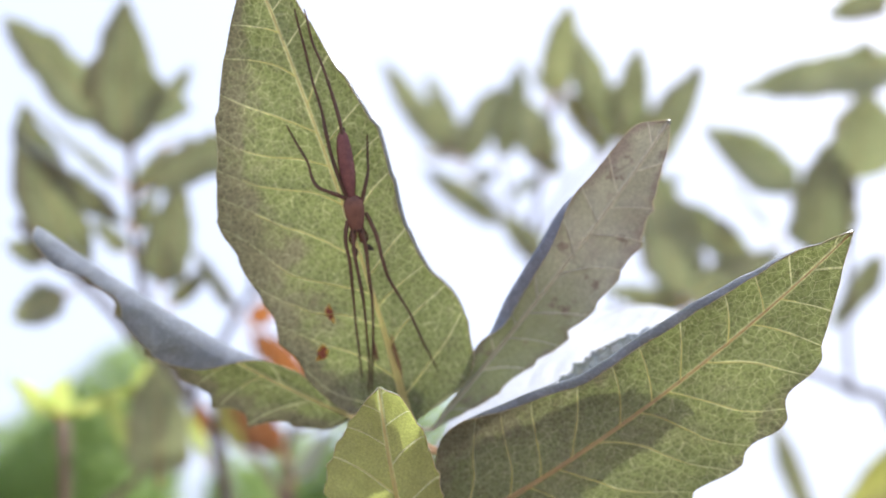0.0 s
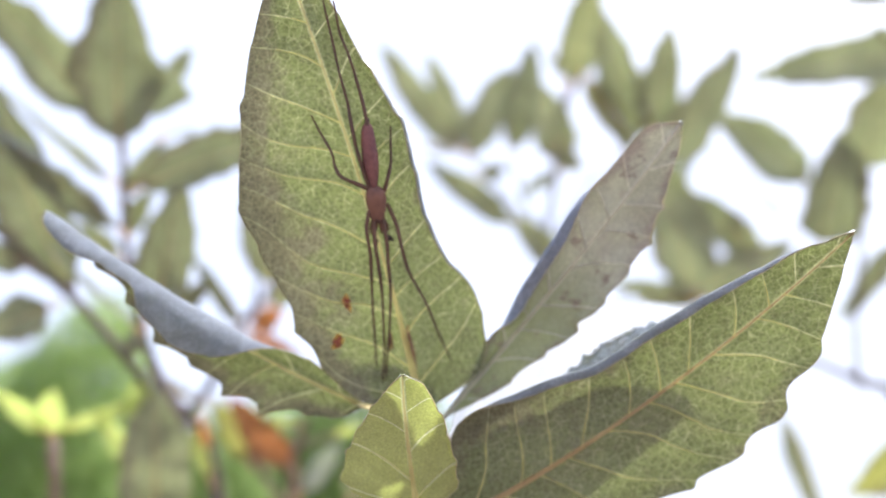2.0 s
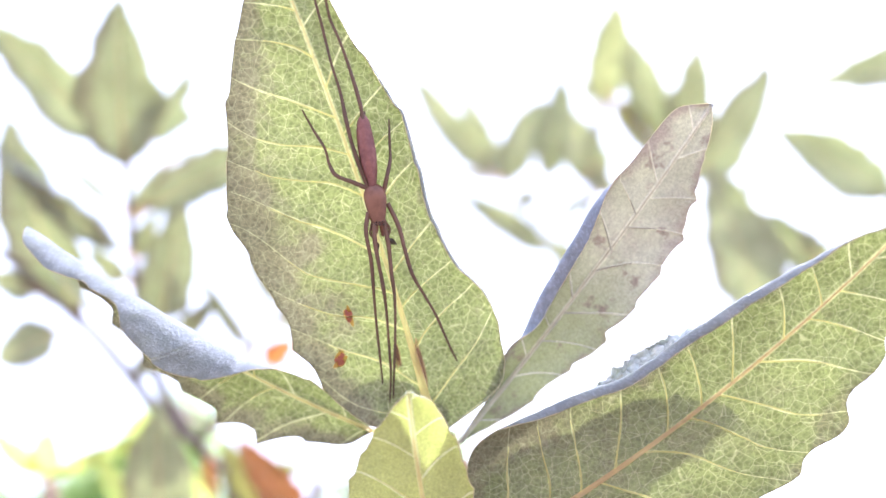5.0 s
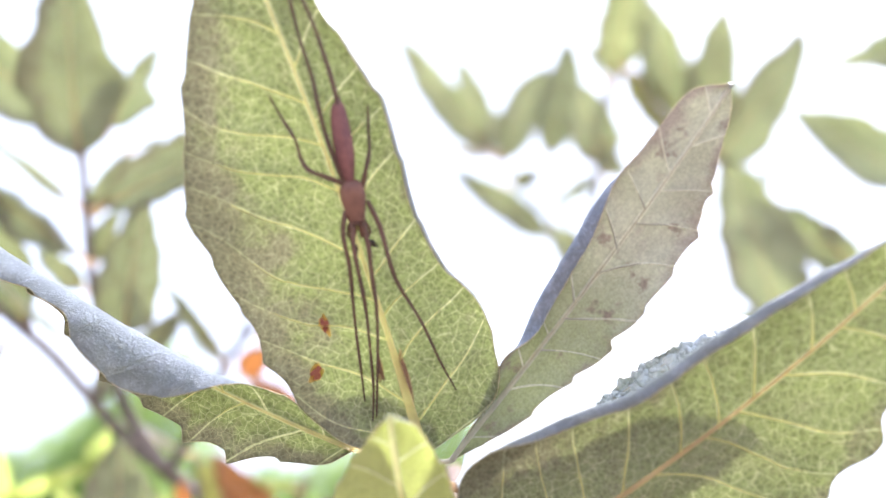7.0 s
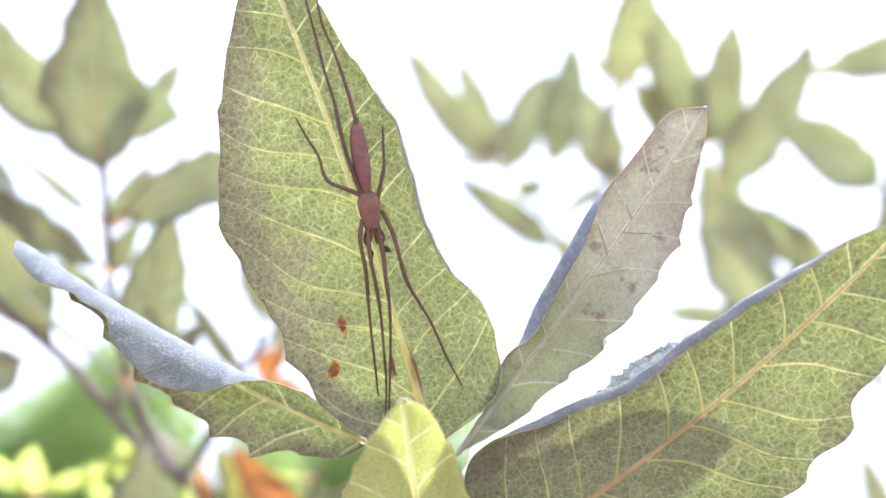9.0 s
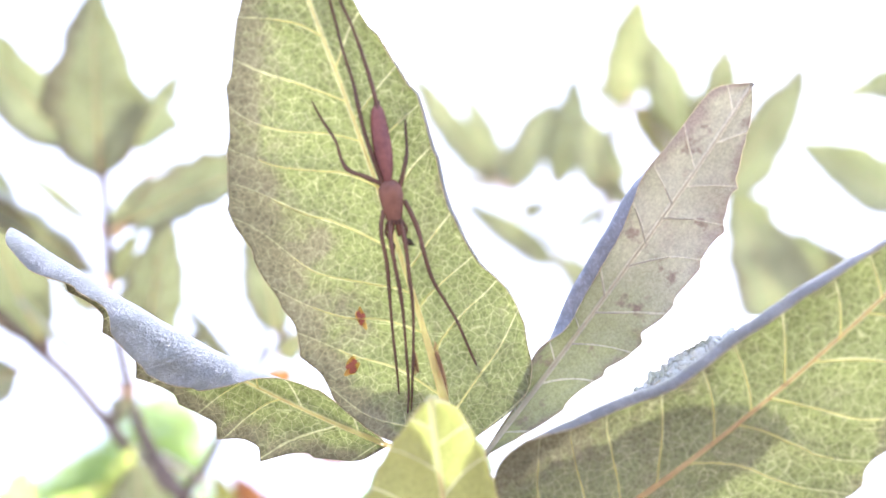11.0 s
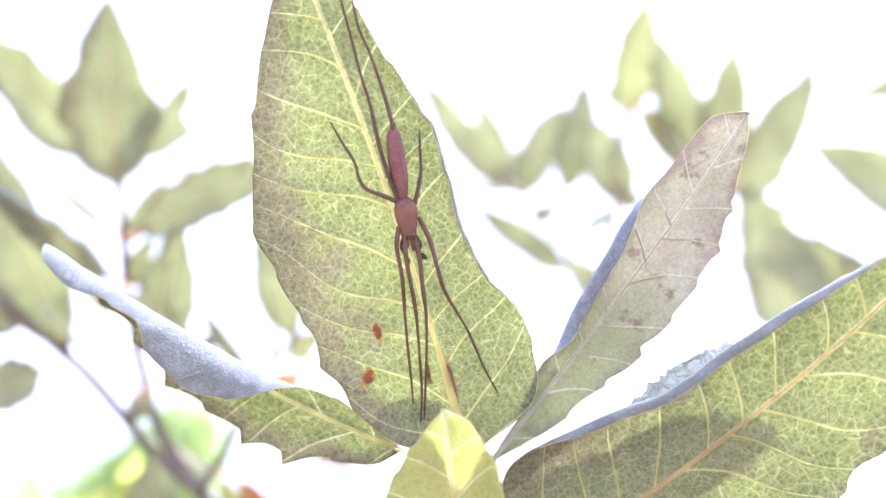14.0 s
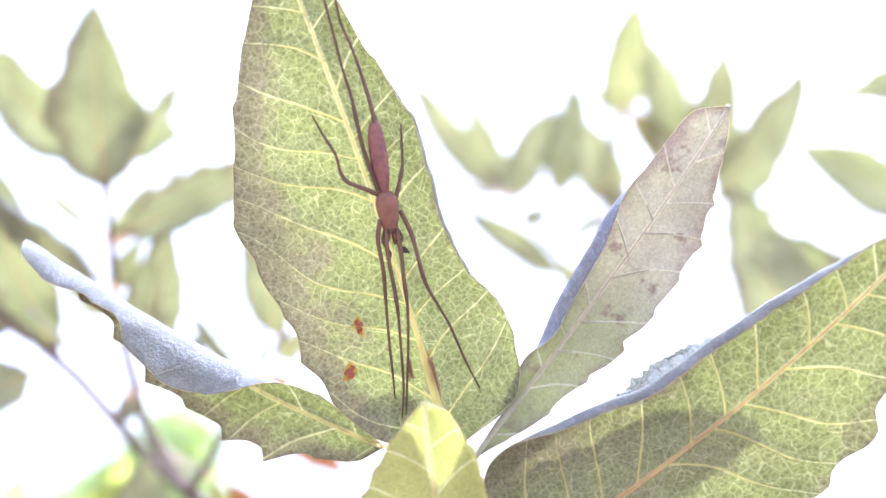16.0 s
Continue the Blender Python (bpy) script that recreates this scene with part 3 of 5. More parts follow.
def leaf(parent, base, bend, tip, left, right, mats, facing=(0, 0, 1), fold=(0, 0), roll_left=(-1, 1, 0), roll_right=(-1, 1, 0),
         teeth=6, spine=0.08, wave=0.0, seed=0, nu=110, nv=27, thick=0.22, veins=True, rib=(0.55, 0.14), label="", rib_mat=None, stalk=None, crumple=0.0, vein_mat=None):
    """A leaf: base, bend (control point) and tip of the midrib in mm, half-widths from base to tip, the way its underside faces,
    fold at the midrib in degrees, and (start, length, degrees) of the margins' roll towards the underside: start in mm from the midrib,
    or below zero from the margin; degrees may be a list from base to tip; a fourth number makes it curl early and flatten out."""
    rng = np.random.RandomState(seed + 11)
    p0, p1, p2 = (np.array(p, float) for p in (base, bend, tip))
    u = np.linspace(0, 1, nu)
    mid = (1 - u)[:, None] ** 2 * p0 + 2 * (u * (1 - u))[:, None] * p1 + u[:, None] ** 2 * p2
    tan = np.gradient(mid, axis=0)
    step = np.linalg.norm(tan, axis=1)
    tan /= step[:, None]
    along = np.concatenate([[0], np.cumsum(np.linalg.norm(np.diff(mid, axis=0), axis=1))])
    out = np.cross(tan, np.array(facing, float))
    out /= np.linalg.norm(out, axis=1)[:, None]
    nor = np.cross(out, tan)
    sides = []
    spines = spine if isinstance(spine, tuple) else (spine, spine)
    for half, roll, fd, sign, spine in ((left, roll_left, fold[0], -1, spines[0]), (right, roll_right, fold[1], 1, spines[1])):
        w = np.maximum(profile(u, list(half)), 0.02)
        count = teeth + rng.randint(0, 2)
        pos = u * count + rng.rand() * 0.6
        saw, k = pos % 1.0, pos.astype(int)
        size = rng.rand(count + 3)[np.minimum(k, count + 2)] * 0.8 + 0.5
        cut = np.where(saw < 0.82, saw / 0.82, (1 - saw) / 0.18) ** 1.8
        w = w * (1 - spine * 0.5) + spine * 1.6 * size * cut * max(w.max(), 1e-6) * np.clip(np.sin(np.pi * u) * 1.6, 0, 1) ** 1.5
        v = np.linspace(0, 1, nv)
        start, length, turn = roll[:3]
        turn = profile(u, list(turn)) if isinstance(turn, (list, tuple)) else np.full(nu, float(turn))
        from_mid = v[None] * w[:, None]
        begin = np.maximum(w + start, 0.15 * w) if start < 0 else np.minimum(start, 0.6 * w)
        e = np.clip((from_mid - begin[:, None]) / (np.minimum(length, 0.6 * w) if len(roll) == 3 else np.full(nu, length))[:, None], 0, 1)
        ease = e * e * (3 - 2 * e) if len(roll) == 3 else 1 - (1 - e) ** roll[3]
        ang = np.radians(fd + turn[:, None] * ease)
        ds = (w / (nv - 1))[:, None]
        h = np.concatenate([np.zeros((nu, 1)), np.cumsum(0.5 * (np.cos(ang[:, 1:]) + np.cos(ang[:, :-1])) * ds, axis=1)], axis=1)
        z = np.concatenate([np.zeros((nu, 1)), np.cumsum(0.5 * (np.sin(ang[:, 1:]) + np.sin(ang[:, :-1])) * ds, axis=1)], axis=1)
        if wave:
            ph = rng.rand(4) * 6.3
            z = z + wave * (v ** 1.5)[None] * (np.sin(along / 5.1 + ph[0])[:, None] + 0.6 * np.sin(along / 2.3 + ph[1])[:, None]
                                               + 0.5 * np.sin(along / 9.0 + ph[2] + sign)[:, None])
        if veins:
            lean = from_mid * (from_mid * VEIN_BEND + VEIN_SLOPE) + 0.45 * np.sin(0.55 * from_mid)
            phase = ((along + 0.9 * np.sin(0.37 * along))[:, None] - lean) / VEIN_STEP + 0.22 * sign
            gap = np.abs(phase - np.round(phase)) * 2
            z = z - 0.38 * np.sin(0.5 * np.pi * gap) ** 0.8 * (np.clip(v * 3, 0, 1) * (1 - v ** 3))[None]
        pts = mid[:, None] + sign * h[..., None] * out[:, None] + z[..., None] * nor[:, None]
        across = sign * v[None] * w[:, None]
        sides.append((pts, across))
    grid = np.concatenate([sides[0][0][:, ::-1], sides[1][0][:, 1:]], axis=1)
    across = np.concatenate([sides[0][1][:, ::-1], sides[1][1][:, 1:]], axis=1)
    if crumple:
        for q in grid.reshape(-1, 3):
            q += crumple * np.array(noise.noise_vector(q * 0.8)) + 0.5 * crumple * np.array(noise.noise_vector(q * 2.3))
    nw = grid.shape[1]
    du, dv = np.gradient(grid, axis=0), np.gradient(grid, axis=1)
    n3 = np.cross(dv, du)
    n3 /= np.linalg.norm(n3, axis=2)[..., None] + 1e-9
    taper = thick * np.clip(1.0 - 0.5 * np.abs(np.linspace(-1, 1, nw)) ** 6, 0.3, 1)[None, :, None]
    under, upper = grid, grid - n3 * taper
    verts = np.concatenate([under.reshape(-1, 3), upper.reshape(-1, 3)])
    uv = np.stack([np.broadcast_to(along[:, None], across.shape), across], axis=-1).reshape(-1, 2) * 0.01
    uv = np.concatenate([uv, uv])
    rim_map = np.stack(np.broadcast_arrays(u[:, None], np.linspace(-1, 1, nw)[None]), axis=-1).reshape(-1, 2)
    rim_map = np.concatenate([rim_map, rim_map])
    i, j = np.meshgrid(np.arange(nu - 1), np.arange(nw - 1), indexing="ij")
    a = (i * nw + j).ravel()
    q = np.stack([a, a + 1, a + nw + 1, a + nw], axis=1)
    m = nu * nw
    back = q[:, ::-1] + m
    rim = []
    for c in (0, nw - 1):
        e = np.arange(nu - 1) * nw + c
        r = np.stack([e, e + nw, e + nw + m, e + m], axis=1)
        rim.append(r if c == 0 else r[:, ::-1])
    e = np.arange(nw - 1)
    rim += [np.stack([e + 1, e, e + m, e + 1 + m], axis=1), np.stack([e, e + 1, e + 1 + m, e + m], axis=1) + np.array([(nu - 1) * nw] * 4)]
    rim = np.concatenate(rim)
    faces = np.concatenate([q, back, rim])
    index = np.concatenate([np.zeros(len(q)), np.ones(len(back)), np.zeros(len(rim))])
    ob = piece("leaf", mesh_of("leaf", local(parent, verts), faces.tolist(), list(mats), index, uv, rim_map), parent, label)

    def at(s, t, side):
        """A place on the underside: s mm along, t mm out on a side."""
        pts, ac = sides[side]
        k = np.interp(s, along, np.arange(nu))
        k0 = int(min(k, nu - 2))
        row = pts[k0] + (pts[k0 + 1] - pts[k0]) * (k - k0)
        acr = np.abs(ac[k0] + (ac[k0 + 1] - ac[k0]) * (k - k0))
        x = np.interp(t, acr, np.arange(nv))
        x0 = int(min(x, nv - 2))
        return row[x0] + (row[x0 + 1] - row[x0]) * (x - x0), t <= acr[-1] - 2.0

    keep = np.unique(np.append(np.arange(0, nu, max(1, nu // 40)), nu - 1))
    v, f = ridge_data(mid[keep] + nor[keep] * 0.01, (rib[0], 0.42 * rib[0] + 0.4 * rib[1], 0.15 * rib[0] + 0.8 * rib[1], rib[1], rib[1] * 0.5), nor[keep], 7, 0.7)
    piece("midrib", mesh_of("midrib", local(parent, v), f, [rib_mat or RIB]), ob)
    if stalk is not None:
        v, f = tube_data(smooth_line([mid[2], mid[0], 0.5 * (mid[0] + np.array(stalk)) - tan[0] * 0.3, stalk], 10), (rib[0] * 0.8, rib[0], rib[0] * 1.25), 7)
        piece("leaf_stalk", mesh_of("leaf_stalk", local(parent, v), f, [rib_mat or RIB]), ob)
    if veins:
        for col, name in ((0, "margin"), (nw - 1, "margin")):
            v, f = tube_data(grid[:, col] - n3[:, col] * 0.08, 0.025 + 0.04 * rng.rand(nu // 2), 5)
            piece(name, mesh_of(name, local(parent, v), f, [FUZZ]), ob)
        hv, hf = [], []
        for col, sgn in ((0, -1.0), (nw - 1, 1.0)):
            for k in range(260):
                x = rng.uniform(3, nu - 4)
                i0, fr = int(x), x - int(x)
                p = grid[i0, col] * (1 - fr) + grid[i0 + 1, col] * fr
                away = grid[i0, col] - grid[i0, col - int(sgn) * 2]
                away = away / (np.linalg.norm(away) + 1e-9) + 0.5 * rng.randn(3) + tan[i0] * 0.3
                away *= rng.uniform(0.15, 0.5) / np.linalg.norm(away)
                wid = np.cross(away, rng.randn(3))
                wid *= 0.009 / (np.linalg.norm(wid) + 1e-9)
                wid2 = np.cross(away, wid)
                wid2 *= 0.009 / (np.linalg.norm(wid2) + 1e-9)
                b0 = len(hv)
                hv += [p + wid, p - wid, p + wid2, p + away]
                hf += [(b0, b0 + 1, b0 + 3), (b0 + 1, b0 + 2, b0 + 3), (b0 + 2, b0, b0 + 3)]
        tagged(piece("margin_hair", mesh_of("margin_hair", local(parent, hv), hf, [FUZZ]), ob), kind="stuff")
        for side in (0, 1):
            shift = 0.22 * (-1 if side == 0 else 1)
            for c in range(1, int(along[-1] / VEIN_STEP)):
                s0 = (c - shift) * VEIN_STEP
                if s0 < 1.5 or s0 > along[-1] * 0.93:
                    continue
                trail, s0 = [], (c - shift) * VEIN_STEP
                for t in np.arange(0, 40, 0.5):
                    run = s0 + t * (t * VEIN_BEND + VEIN_SLOPE) + 0.45 * math.sin(0.55 * t)
                    s = run
                    for _ in range(6):
                        s = run - 0.9 * math.sin(0.37 * s)
                    if s > along[-1] * 0.985:
                        break
                    p, inside = at(s, t, side)
                    if not inside:
                        break
                    trail.append(p)
                if len(trail) > 6:
                    path = smooth_line(np.array(trail[:-1:3]) + rng.uniform(-0.13, 0.13, (len(trail[:-1:3]), 3)) * (1, 1, 0), 3 * len(trail))
                    v, f = ridge_data(path + nor[nu // 2] * 0.02, (0.12, 0.095, 0.05), nor[nu // 2], 5, 0.5)
                    piece("side_vein", mesh_of("side_vein", local(parent, v), f, [vein_mat or VEIN]), ob)
    SURFACE[ob] = (grid.reshape(-1, 3), n3.reshape(-1, 3))
    return ob


SURFACE = {}


def height_on(ob, x, y):
    """How far towards the viewer a leaf's underside lies at x, y of the shrub's space."""
    pts = SURFACE[ob][0]
    d = (pts[:, 0] - x) ** 2 + (pts[:, 1] - y) ** 2
    near = np.argsort(d)[:4]
    wt = 1 / (d[near] + 1e-4)
    return float((pts[near, 2] * wt).sum() / wt.sum())


def lay_on(ob, pts, lifts):
    """Points of a line carried to a height above a leaf's underside."""
    p = np.array(pts, float)
    lift = np.interp(np.linspace(0, 1, len(p)), np.linspace(0, 1, len(lifts)), lifts)
    p[:, 2] = [height_on(ob, *q[:2]) for q in p] + lift
    return p


def plain_leaf(parent, base, tip, half, mats=None, bow=0.0, turn=0.0, lean=0.0, seed=0, roll=25, stem=None, rough=(5, 0.10), fold=8, label="", shape=None, other=None):
    """A leaf of the shrub from base and tip; bow: sideways curve; turn: degrees about its own length; lean: how far its tip comes forward, mm."""
    rng = np.random.RandomState(seed + 5)
    b, t = np.array(base, float), np.array(tip, float)
    t = b + (t - b) * 1.04 + np.array([0, 0, lean])
    d = t - b
    side = np.cross(d, (0, 0, 1.0))
    side /= np.linalg.norm(side)
    tl = math.radians(turn + rng.uniform(-12, 12))
    face = np.array([0, 0, 1.0]) * math.cos(tl) + side * math.sin(tl)
    ctrl = 0.5 * (b + t) + side * bow + np.array([0, 0, rng.uniform(0, 0.12) * np.linalg.norm(d)])
    wob = 1 + 0.06 * rng.randn(2, 12)
    l, r = (np.array(outline or OVAL) * half * 1.06 * wob[k] for k, outline in enumerate((shape, other or shape)))
    if stem is None:
        stem = b - d / np.linalg.norm(d) * 3.0
    return leaf(parent, b, ctrl, t, l, r, mats or SHRUBBY, tuple(face), (fold + rng.uniform(-6, 6), fold + rng.uniform(-6, 6)),
                (-0.45 * half, 0.4 * half, roll * rng.uniform(0.3, 1.6)), (-0.45 * half, 0.4 * half, roll * rng.uniform(0.3, 1.6)), rough[0], rough[1], 0.35, seed, 34, 9, 0.3, False,
                (0.55, 0.16), label, None, stem)


# ---- ground ----
def ground_sheet():
    bm = bmesh.new()
    n = 40
    rows = []
    for i in range(n + 1):
        a = (i / n * 2 - 1)
        row = []
        for j in range(n + 1):
            b = (j / n * 2 - 1)
            x, y = 1500 * a * abs(a) ** 3, 1500 * b * abs(b) ** 3
            row.append(bm.verts.new((x, y, 0.05 * noise.noise((x * 0.4, y * 0.4, 0)) if abs(x) < 30 and abs(y) < 30 else 0.0)))
        rows.append(row)
    for i in range(n):
        for j in range(n):
            bm.faces.new((rows[i][j], rows[i + 1][j], rows[i + 1][j + 1], rows[i][j + 1]))
    me = bpy.data.meshes.new("ground")
    bm.to_mesh(me)
    me.materials.append(EARTH)
    return tagged(new("ground", me), "dry bare earth below the shrub", "ground", "", "structure")


ground_sheet()

def ground_point(x, y):
    """A place just under the ground, in the shrub's space."""
    return tuple(SHRUB.inverted() @ Vector((x, y, -0.03)) / MM)


# ---- the twig with the spider ----
sprig = thing("oak_twig", (2.0, -26.5, -88.0), "leafy evergreen oak twig tip swaying in the sun", "twig")
NODE = (1.5, -23.1, -87.5)
tube("stem", [(1.0, -21.2, -87.5), NODE, (2.5, -29.7, -88.0), (3.3, -43.2, -89.0), (5.1, -71.7, -92.0), (9.4, -174.9, -110.0), ground_point(0.03, 0.33)], (0.5, 0.9, 1.1, 1.3, 1.6, 3.0, 6.0), TWIG, sprig, n=60, sides=12)

# tall leaf that carries the spider
MAIN_L, MAIN_R = [0.0, 6.7, 9.5, 11.1, 11.6, 12.9, 12.6, 13.4, 14.2, 14.3, 14.9, 14.5, 13.3, 12.1, 10.8, 9.3, 7.5, 5.5, 3.0, 0.0], [0.0, 6.9, 9.1, 9.5, 9.9, 9.4, 7.8, 6.9, 6.4, 6.4, 6.6, 6.8, 6.7, 6.0, 5.1, 4.2, 3.4, 2.7, 1.8, 0.0]
main_leaf = leaf(sprig, (3.3, -22.2, -86.5), (-3.2, 4.0, -82.5), (-14.5, 32.1, -79.5), MAIN_L, [a + 0.65 for a in MAIN_R], MATURE,
                 (0, 0, 1), (-4, -6), (-4, 4, 15), (-0.75, 0.5, [0, 60, 140, 160, 160, 140, 80, 10]), 9, 0.018, 0.25, 1, 190, 61, stalk=NODE, rib_mat=PALE_RIB, rib=(0.62, 0.11),
                 label="yellow-green backlit leaf with brown margin, red spots and spider")
# grey felted leaf behind
GREY_L, GREY_R = [0.0, 0.3, 0.6, 1.4, 2.4, 2.6, 2.7, 3.0, 3.2, 3.7, 4.2, 4.9, 5.2, 5.0, 4.2, 3.9, 3.7, 3.5, 2.7, 0.0], [0.0, 1.3, 2.7, 3.4, 3.8, 4.5, 5.5, 5.4, 6.1, 6.1, 6.2, 6.1, 5.8, 5.6, 4.2, 3.9, 2.8, 2.2, 1.2, 0.0]
grey_leaf = leaf(sprig, (6.1, -23.6, -88.5), (24.1, -0.4, -86.5), (33.6, 15.2, -84.0), [a + 1.9 * b for a, b in zip(GREY_L, profile(np.linspace(0, 1, len(GREY_L)), [0, 0, 0.15, 0.9, 1.0, 0.65, 0.2, 0, 0, 0]))], GREY_R, GREY,
                 (0, 0, 1), (5, -5), (-2.1, 1.3, [0, 0, 40, 172, 176, 150, 80, 20, 10, 0]), (-2, 2, 25), 10, (0.006, 0.075), 0.3, 2, 150, 51, stalk=NODE, rib_mat=GREY_RIB, rib=(0.3, 0.08), vein_mat=GREY_VEIN,
                 label="grey felted leaf with brown freckles and rolled margin")
# broad leaf reaching out to the side
BROAD_L, BROAD_R = [0.0, 3.0, 7.1, 10.5, 11.4, 11.1, 10.3, 9.6, 8.8, 8.2, 7.8, 7.4, 7.2, 7.1, 6.7, 5.9, 5.1, 4.3, 2.5, 0.0], [0.0, 2.4, 5.0, 7.2, 8.2, 9.3, 10.2, 10.7, 11.3, 11.8, 12.2, 12.5, 11.6, 11.5, 9.2, 8.6, 6.9, 4.5, 2.1, 0.0]
broad_leaf = leaf(sprig, (5.1, -36.9, -83.5), (31.1, -21.8, -82.5), (51.8, 2.9, -77.0), [a + 1.45 * b for a, b in zip(BROAD_L, profile(np.linspace(0, 1, len(BROAD_L)), [0, 0.15, 0.35, 0.75, 1.0, 0.65, 0.9, 0.55, 0.4, 0.15, 0]))], BROAD_R, MATURE,
                  (0, 0, 1), (4, -4), (-2.1, 2.0, [0, 20, 70, 150, 165, 150, 165, 140, 90, 20]), (-2, 2, 20), 9, (0.006, 0.05), 0.2, 3, 190, 61, stalk=(2.9, -36.4, -88.5), rib=(0.6, 0.16),
                  label="broad green leaf with pale net of veins and rolled margin")
# narrow leaf rolled so that its waxy upper side shows
SIDE_L = [0.0, 3.0, 3.9, 4.4, 5.3, 6.3, 6.0, 6.2, 6.0, 5.6, 5.2, 4.6, 3.6, 2.2, 1.0, 0.5, 0.3, 0.1, 0.0, 0.0]
side_leaf = leaf(sprig, (-4.2, -22.4, -88.5), (-24.9, -14.0, -88.0), (-47.8, 0.3, -92.5), SIDE_L,
                 [0, 0.8, 1.4, 2.0, 2.5, 2.9, 3.2, 4.2, 5.8, 7.2, 8.2, 8.6, 8.4, 7.9, 7.0, 5.3, 5.0, 5.0, 5.6, 6.0, 5.6, 4.6, 0.8], MATURE,
                 (0, 0, 1), (-8, 8), (-2, 2, 10), (0.2, 7.5, [10, 15, 60, 150, 165, 165, 165, 165, 165, 165], 1.6), 9, (0.13, 0.02), 0.12, 4, 190, 51, stalk=NODE, rib_mat=PALE_RIB, rib=(0.3, 0.06),
                 label="narrow leaf rolled over, blue-grey waxy upper side showing")
# small leaf in front, leaning to the viewer
FRONT_L, FRONT_R = [0.0, 3.9, 5.5, 6.5, 7.5, 8.5, 9.3, 8.8, 8.4, 8.0, 7.5, 6.9, 6.3, 5.5, 4.7, 3.9, 3.1, 2.2, 1.2, 0.0], [0.0, 1.8, 3.5, 5.1, 5.5, 5.6, 5.6, 5.7, 5.7, 5.5, 5.4, 5.2, 5.1, 4.8, 4.3, 3.9, 3.4, 2.8, 2.2, 0.0]
front_leaf = leaf(sprig, (3.4, -33.6, -80.0), (1.6, -24.0, -76.5), (0.9, -14.6, -73.6), [0.92 * a for a in FRONT_L], [0.92 * a + 0.2 for a in FRONT_R], TENDER,
                  (0, 0, 1), (-6, -6), (-2, 2, 10), (-1.0, 0.8, [0, 30, 60, 70, 80, 70, 50, 20]), 6, 0.03, 0.15, 5, 110, 37, stalk=(3.3, -40.3, -88.5), rib_mat=PALE_RIB,
                  label="small young leaf in front, half in shade")
# leaf seen from above, sun glare painted white, with a crumpled end
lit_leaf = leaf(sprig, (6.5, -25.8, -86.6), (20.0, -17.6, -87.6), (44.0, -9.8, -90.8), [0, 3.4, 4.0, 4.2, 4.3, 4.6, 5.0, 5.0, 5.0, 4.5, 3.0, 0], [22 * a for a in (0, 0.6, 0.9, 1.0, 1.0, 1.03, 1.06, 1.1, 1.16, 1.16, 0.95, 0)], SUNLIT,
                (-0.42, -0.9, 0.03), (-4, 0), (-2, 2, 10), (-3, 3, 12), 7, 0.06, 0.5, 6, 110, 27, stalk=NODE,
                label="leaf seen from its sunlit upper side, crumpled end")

# short hidden leaf, added close behind the tall one to shade its foot
leaf(sprig, (1.5, -21.5, -89.5), (4.5, -15.5, -91.0), (6.5, -9.5, -92.5), [7.5 * a for a in OVAL], [4.5 * a for a in OVAL], MATURE,
     (0, 0, 1), (4, 4), (-2, 2, 10), (-2, 2, 10), 6, 0.03, 0.15, 9, 60, 17, veins=False, stalk=NODE, label="short hidden leaf added to shade the tall leaf's foot")

crumpled_leaf = leaf(sprig, (20.4, -18.9, -87.2), (26.7, -13.3, -87.6), (35.4, -9.4, -88.0), [1.2 * a for a in OVAL], [1.2 * a for a in OVAL], CRUMPLED,
                     (0.1, -0.45, -1), (25, 25), (-1.5, 1.5, -50), (-1.5, 1.5, -60), 11, 0.2, 0.5, 8, 110, 25, veins=False, crumple=0.5, rib=(0.12, 0.04), rib_mat=GREY_RIB, stalk=(14.8, -22.6, -87.2),
                     label="crumpled grey-blue end of a curled leaf")


# ---- spider ----
spider = thing("spider", (-3.0, 4.2, -79.5), "slender red-brown long-legged spider on the leaf's underside", "spider")


def lump(name, line, radii, mat, parent, flat=1.0, label="", n=26, sides=18):
    return tube(name, line, radii, mat, parent, label, n, sides, flat)


lump("abdomen", lay_on(main_leaf, [(-4.4, 13.6, -79.0), (-4.2, 11.4, -79.2), (-3.8, 8.8, -79.4), (-3.3, 5.6, -79.7)], (1.3, 1.5, 1.3)), (0.12, 0.62, 0.76, 0.84, 0.90, 0.94, 0.95, 0.90, 0.78, 0.55, 0.3), ABDOMEN, spider, 0.9, "elongated dark red abdomen")
forebody = lump("forebody", lay_on(main_leaf, [(-3.4, 6.2, -79.8), (-3.1, 4.5, -80.0), (-2.8, 1.7, -80.3)], (1.2, 1.3, 1.1)), (0.3, 0.75, 1.0, 1.14, 1.2, 1.22, 1.2, 1.14, 1.04, 0.92, 0.82, 0.5), THORAX, spider, 0.6, "rust-brown forebody")
for ex, ey in ((-0.33, 0.0), (-0.12, 0.08), (0.12, 0.08), (0.33, 0.0), (-0.42, 0.32), (-0.14, 0.34), (0.14, 0.34), (0.42, 0.32)):
    head = np.array((-2.8, 2.1, -80.5))
    spot = (head[0] + ex * 1.4, head[1] - ey, height_on(main_leaf, head[0], head[1]) + 1.62 - abs(ex) * 0.5)
    tube("eye", [(spot[0], spot[1] - 0.1, spot[2]), (spot[0], spot[1] + 0.1, spot[2] + 0.02)], (0.05, 0.11, 0.12, 0.11, 0.05), DARK, forebody, n=7, sides=8)
